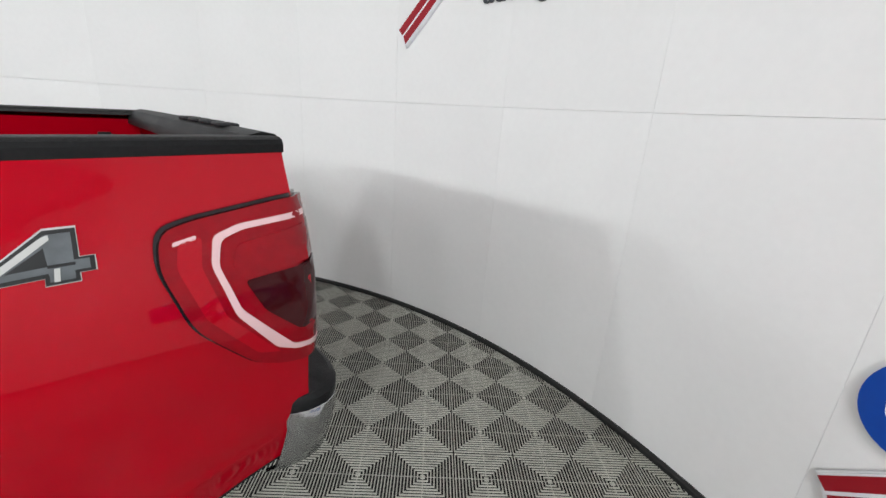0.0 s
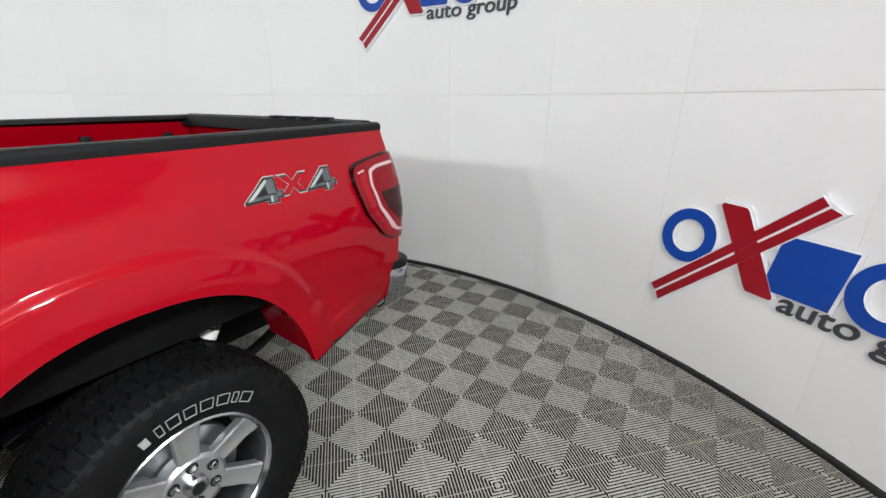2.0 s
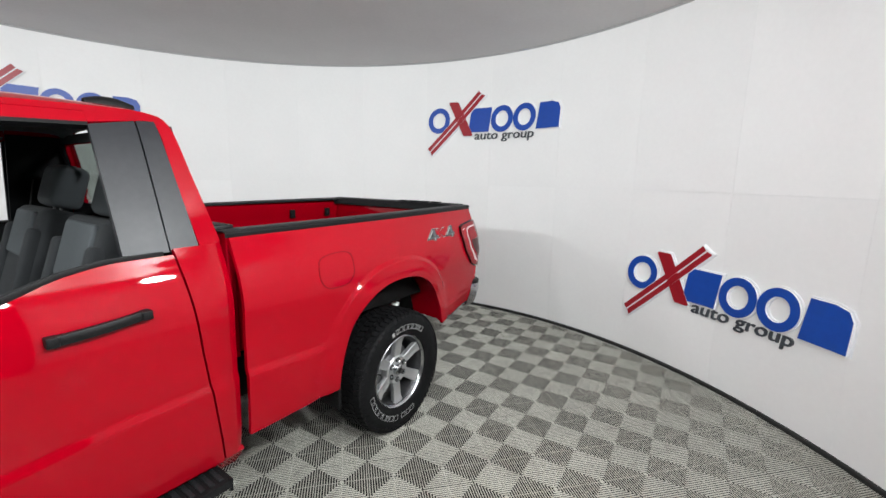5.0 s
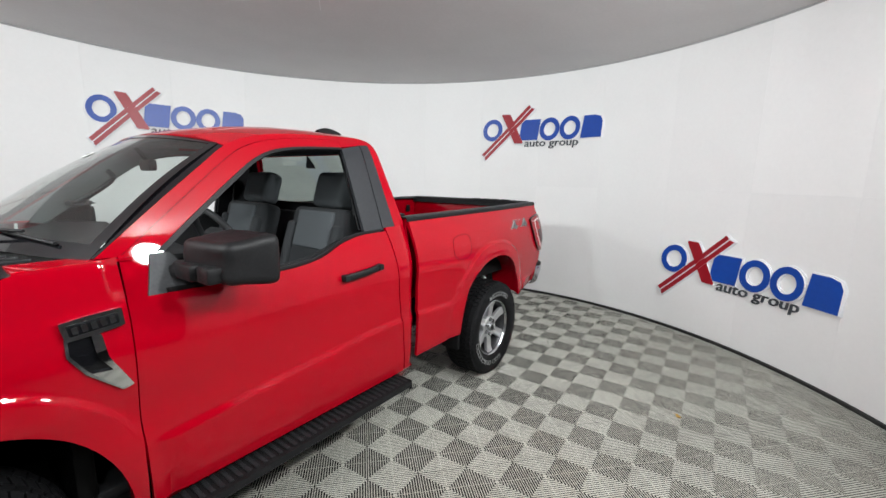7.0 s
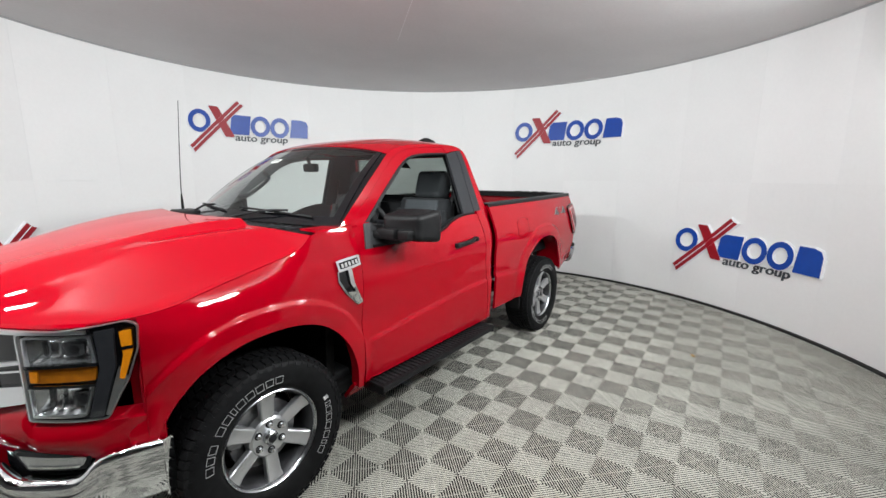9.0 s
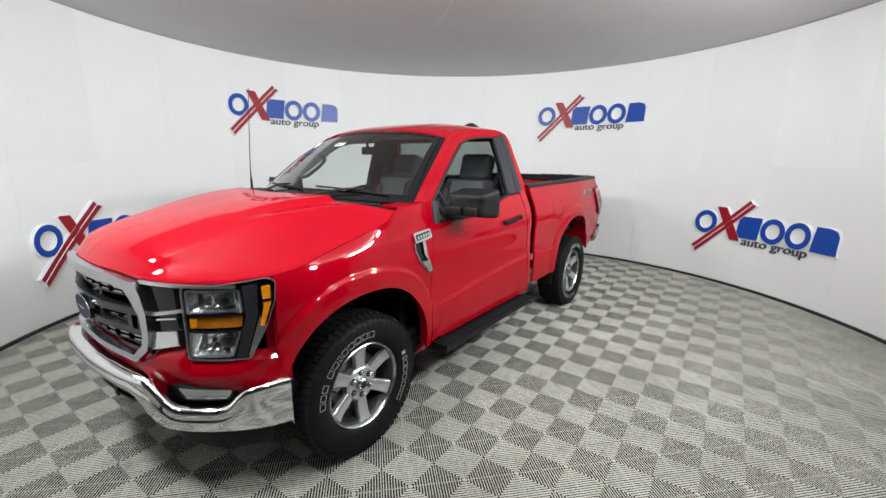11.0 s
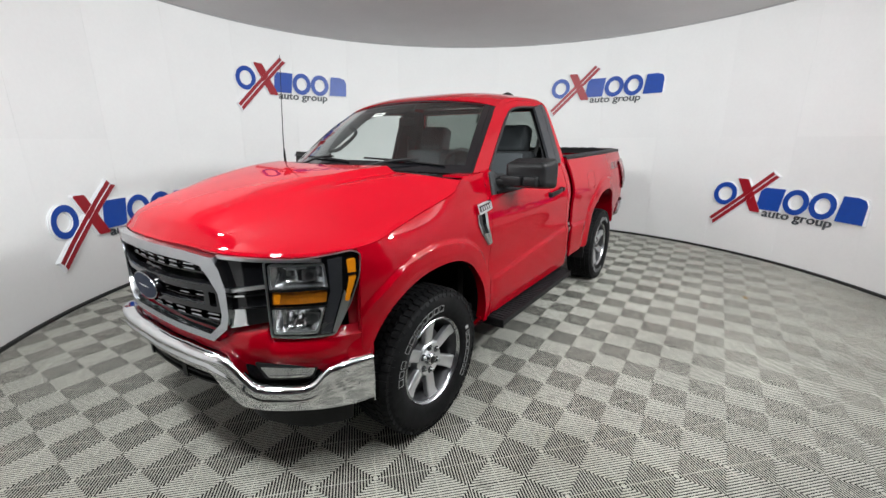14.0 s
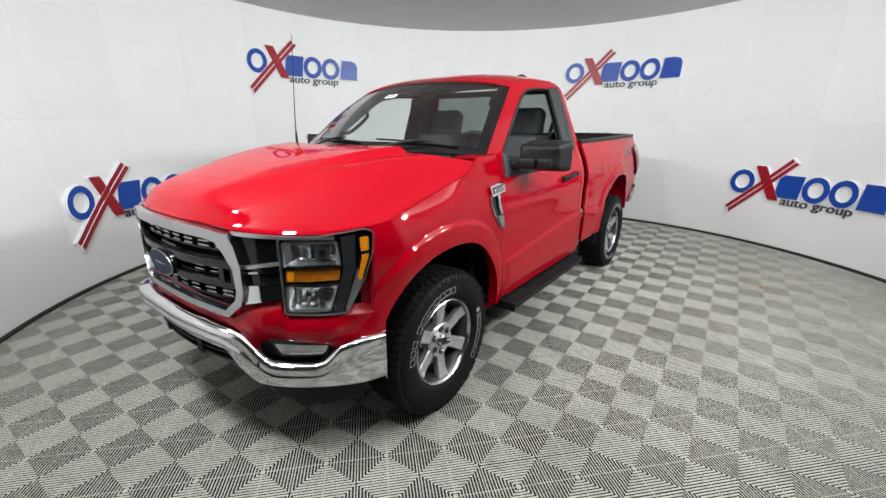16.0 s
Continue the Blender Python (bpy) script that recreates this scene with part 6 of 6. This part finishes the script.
def build_cabin():
    for y in (0.46, -0.42):
        lean = Matrix.Translation((1.52, 0, 0.86)) @ Matrix.Rotation(radians(-17), 4, "Y") @ Matrix.Translation((-1.52, 0, -0.86))
        b = part("seat_back", moved(cushion(1.41, 1.57, y - 0.265, y + 0.265, 0.84, 1.49, 0.06), lean), CLOTHDARK, truck, "dark grey cloth seat")
        part("seat_insert", moved(cushion(1.545, 1.585, y - 0.175, y + 0.175, 1.22, 1.46, 0.018), lean), CLOTH, b)
        for s in (1, -1):
            part("seat_bolster", moved(cushion(1.52, 1.60, y + s * 0.185, y + s * 0.185 + s * 0.07, 0.90, 1.38, 0.03), lean), CLOTHDARK, b)
        part("headrest", moved(cushion(1.39, 1.53, y - 0.155, y + 0.155, 1.50, 1.735, 0.055), lean), CLOTH, b)
        for s in (1, -1):
            part("headrest_post", moved(tube([(1.46, y + s * 0.06, 1.42), (1.46, y + s * 0.06, 1.54)], 0.007, 8), lean), STEEL, b)
        part("seat_cushion", cushion(1.50, 2.02, y - 0.26, y + 0.26, 0.74, 0.92, 0.06), CLOTHDARK, b)
        part("belt_strap", tube([(1.30, (0.74 if y > 0 else -0.74), 1.60), (1.36, (0.70 if y > 0 else -0.70), 1.30), (1.42, (0.69 if y > 0 else -0.69), 0.85)], 0.016, 6, flat=0.2), INTERIOR, truck)
    part("centre_seat", cushion(1.44, 1.98, -0.14, 0.14, 0.76, 0.95, 0.05), CLOTHDARK, truck)
    part("centre_back", moved(cushion(1.42, 1.54, -0.14, 0.14, 0.86, 1.10, 0.04), lean), CLOTHDARK, truck)
    part("cab_floor", box(1.10, 2.70, -0.86, 0.86, 0.47, 0.52, 0.01), INTERIOR, truck)
    part("firewall", box(2.66, 2.72, -0.86, 0.86, 0.47, 1.33, 0.01), DARK, truck)
    part("back_trim", merge(box(1.10, 1.16, -0.80, 0.80, 0.50, 1.40, 0.01)), INTERIOR, truck)
    # dashboard
    P = []
    for y in np.linspace(-0.84, 0.84, 40):
        hood = 0.035 * math.exp(-((y - 0.42) / 0.2) ** 4)
        k = 1 - 0.10 * (y / 0.84) ** 2
        P.append([(2.70 * k + 0.05, y, 1.33), (2.60 * k + 0.04, y, 1.352), (2.44 * k + 0.05, y, 1.345 + hood), (2.33 * k + 0.03, y, 1.335 + hood), (2.28 * k + 0.03, y, 1.30 + hood), (2.30 * k, y, 1.12), (2.36 * k, y, 0.90)])
    d = part("dashboard", shell(P, 0.02, out=(-0.3, 0, 1)), INTERIOR, truck, "dark grey dashboard")
    part("screen_panel", moved(box(-0.01, 0.01, -0.13, 0.13, -0.08, 0.08, 0.008), Matrix.Translation((2.285, 0.0, 1.24))), GLOSSBLACK, d)
    part("glove_box", moved(box(2.265, 2.30, -0.70, -0.25, 1.02, 1.18, 0.015), Matrix.Identity(4)), INTERIOR, d)
    # steering wheel
    tilt = Matrix.Translation((1.98, 0.44, 1.32)) @ Matrix.Rotation(radians(-62), 4, "Y")
    ring = [(0.19 * math.cos(2 * math.pi * k / 40), 0.19 * math.sin(2 * math.pi * k / 40), 0) for k in range(41)]
    w = part("steering_wheel", moved(tube(ring, 0.016, 10, n=0), tilt), INTERIOR, truck, "dark steering wheel")
    part("wheel_boss", moved(cushion(-0.07, 0.07, -0.08, 0.08, -0.03, 0.03, 0.02), tilt), INTERIOR, w)
    for g in (90, 270, 180):
        part("wheel_spoke", moved(box(0.05, 0.185, -0.014, 0.014, -0.008, 0.008, 0.004), tilt @ Matrix.Rotation(radians(g), 4, "Z")), SATIN, w)
    part("column", tube([(2.00, 0.44, 1.31), (2.36, 0.44, 1.14)], 0.045, 12), INTERIOR, truck)
    # doors from inside
    for s in (1, -1):
        P = [[(x, 0.865 - 0.05 * float(smooth(0.5, 0.9, (belt(x) - z) / 0.5)) + 0.02, z) for z in np.linspace(0.52, belt(x) + 0.012, 12)] for x in np.linspace(1.30, 2.44, 26)]
        t = part("door_trim", shell(sided(P, s), 0.02, out=(0, -s, 0)), INTERIOR, truck)
        part("armrest", moved(cushion(1.55, 2.15, 0.74, 0.86, 1.0, 1.08, 0.02), Matrix.Diagonal((1, s, 1, 1))), INTERIOR, t)
        part("pillar_trim", shell(sided(ribbon([(x - 0.01, z - 0.005) for x, z in RAIL[:7]], PANE, 28, 2, -0.06), s), 0.006, out=(0, -s, 0)), HEADLINER if s < 0 else INTERIOR, truck)
        P = [[(x, tumble(z) - 0.05, z) for z in np.linspace(1.36, 1.84, 6)] for x in (1.12, 1.25, 1.40)]
        part("rear_pillar_trim", shell(sided(P, s), 0.01, out=(0, -s, 0)), INTERIOR, truck)
        part("grab_handle", moved(tube([(2.33, 0.76, 1.47), (2.27, 0.69, 1.49), (2.12, 0.645, 1.615), (2.12, 0.70, 1.67)], 0.015, 8), Matrix.Diagonal((1, s, 1, 1))), INTERIOR, truck)
        part("sun_visor", moved(box(1.92, 2.07, 0.12, 0.58, 1.795, 1.812, 0.008), Matrix.Diagonal((1, s, 1, 1))), HEADLINER, truck)
    m = part("rear_view_mirror", cushion(2.095, 2.132, -0.125, 0.035, 1.672, 1.735, 0.018), PLASTIC, truck)
    part("mirror_stalk", tube([(2.12, -0.045, 1.73), (2.165, -0.03, 1.79)], 0.012, 8), PLASTIC, m)


build_grille()
for s in (1, -1):
    build_head_lamp(s)
build_front_fascia()
for x in (0.0, 3.119):
    for s in (1, -1):
        build_wheel(x, s)
build_side_fittings()
build_decal()
build_underbody()
build_cabin()


# ---- floor tiles ----
def tile_mesh():
    """One rib tile: nested square ribs with open slots between, carried by two thin cross bars."""
    V, F = [], []
    half, n = TILE / 2, 10
    pitch = half / n
    low = -0.0022
    for k in range(n):
        o = half - (k + 0.25) * pitch
        # unequal rib widths build lit and shaded diamonds into the tile's shape
        i, j = o - 0.56 * pitch, o - 0.36 * pitch
        b = len(V)
        for r, q, z in ((o, o, low), (o, o, -0.0008), (o - 0.0008, o - 0.0008, 0.0), (i + 0.0008, j + 0.0008, 0.0), (i, j, -0.0008), (i, j, low)):
            V += [(-r, -q, z), (r, -q, z), (r, q, z), (-r, q, z)]
        for m in range(5):
            for s in range(4):
                e = (s + 1) % 4
                F.append((b + 4 * m + s, b + 4 * m + e, b + 4 * (m + 1) + e, b + 4 * (m + 1) + s))
    # cross bars that carry the ribs
    for x, y in ((half - 0.001, 0.0016), (0.0016, half - 0.001)):
        b = len(V)
        t = -0.0015 if x > y else -0.0018
        V += [(-x, -y, t), (x, -y, t), (x, y, t), (-x, y, t), (-x, -y, low), (x, -y, low), (x, y, low), (-x, y, low)]
        F += [(b, b + 1, b + 2, b + 3), (b, b + 4, b + 5, b + 1), (b + 1, b + 5, b + 6, b + 2), (b + 2, b + 6, b + 7, b + 3), (b + 3, b + 7, b + 4, b)]
    return V, F


def build_floor():
    V, F = tile_mesh()
    me = bpy.data.meshes.new("tile")
    me.from_pydata(V, [], F)
    me.materials.append(TILEGREY)
    me.update()
    fl = part("floor", revolve([(3.985, -0.029), (3.985, -0.027), (0.0, -0.027)], 96, "z", (CX, CY, 0)), VOID)
    tagged(fl, "grey plastic rib tiles laid in diamonds, lightly scuffed", "floor", kind="structure")
    g = radians(TURNED)
    e = np.array((math.cos(g), math.sin(g)))
    h = np.array((-math.sin(g), math.cos(g)))
    spots = []
    for i in range(-32, 33):
        for j in range(-32, 33):
            p = np.array((TX, TY)) + e * TILE * (i + 0.5) + h * TILE * (j + 0.5)
            if math.hypot(p[0] - CX, p[1] - CY) < RAD + 0.16:
                spots.append(p)
    # the open floor beside the truck is what one walks along
    spots.sort(key=lambda p: abs(p[1] - 1.75) + 0.25 * abs(p[0] - 1.6))
    rng = random.Random(4)
    for k, p in enumerate(spots[:300]):
        ob = new("tile", me)
        ob.parent = fl
        ob.location = (p[0], p[1], rng.uniform(-0.0006, 0.0006))
        ob.rotation_euler = (0, 0, g + rng.choice((0, 1)) * math.pi)
    V, F = np.array(V), np.array(F)
    c, s = math.cos(g), math.sin(g)
    turned = V @ np.array([[c, s, 0], [-s, c, 0], [0, 0, 1]])
    AV = np.vstack([turned + (p[0], p[1], 0) for p in spots[300:]])
    AF = np.vstack([F + k * len(V) for k in range(len(spots) - 300)])
    rest = bpy.data.meshes.new("tiles")
    rest.from_pydata(AV.tolist(), [], AF.tolist())
    rest.materials.append(TILEGREY)
    ob = new("tiles", rest)
    ob.parent = fl
    tagged(ob, "further grey rib tiles", kind="stuff")


build_floor()
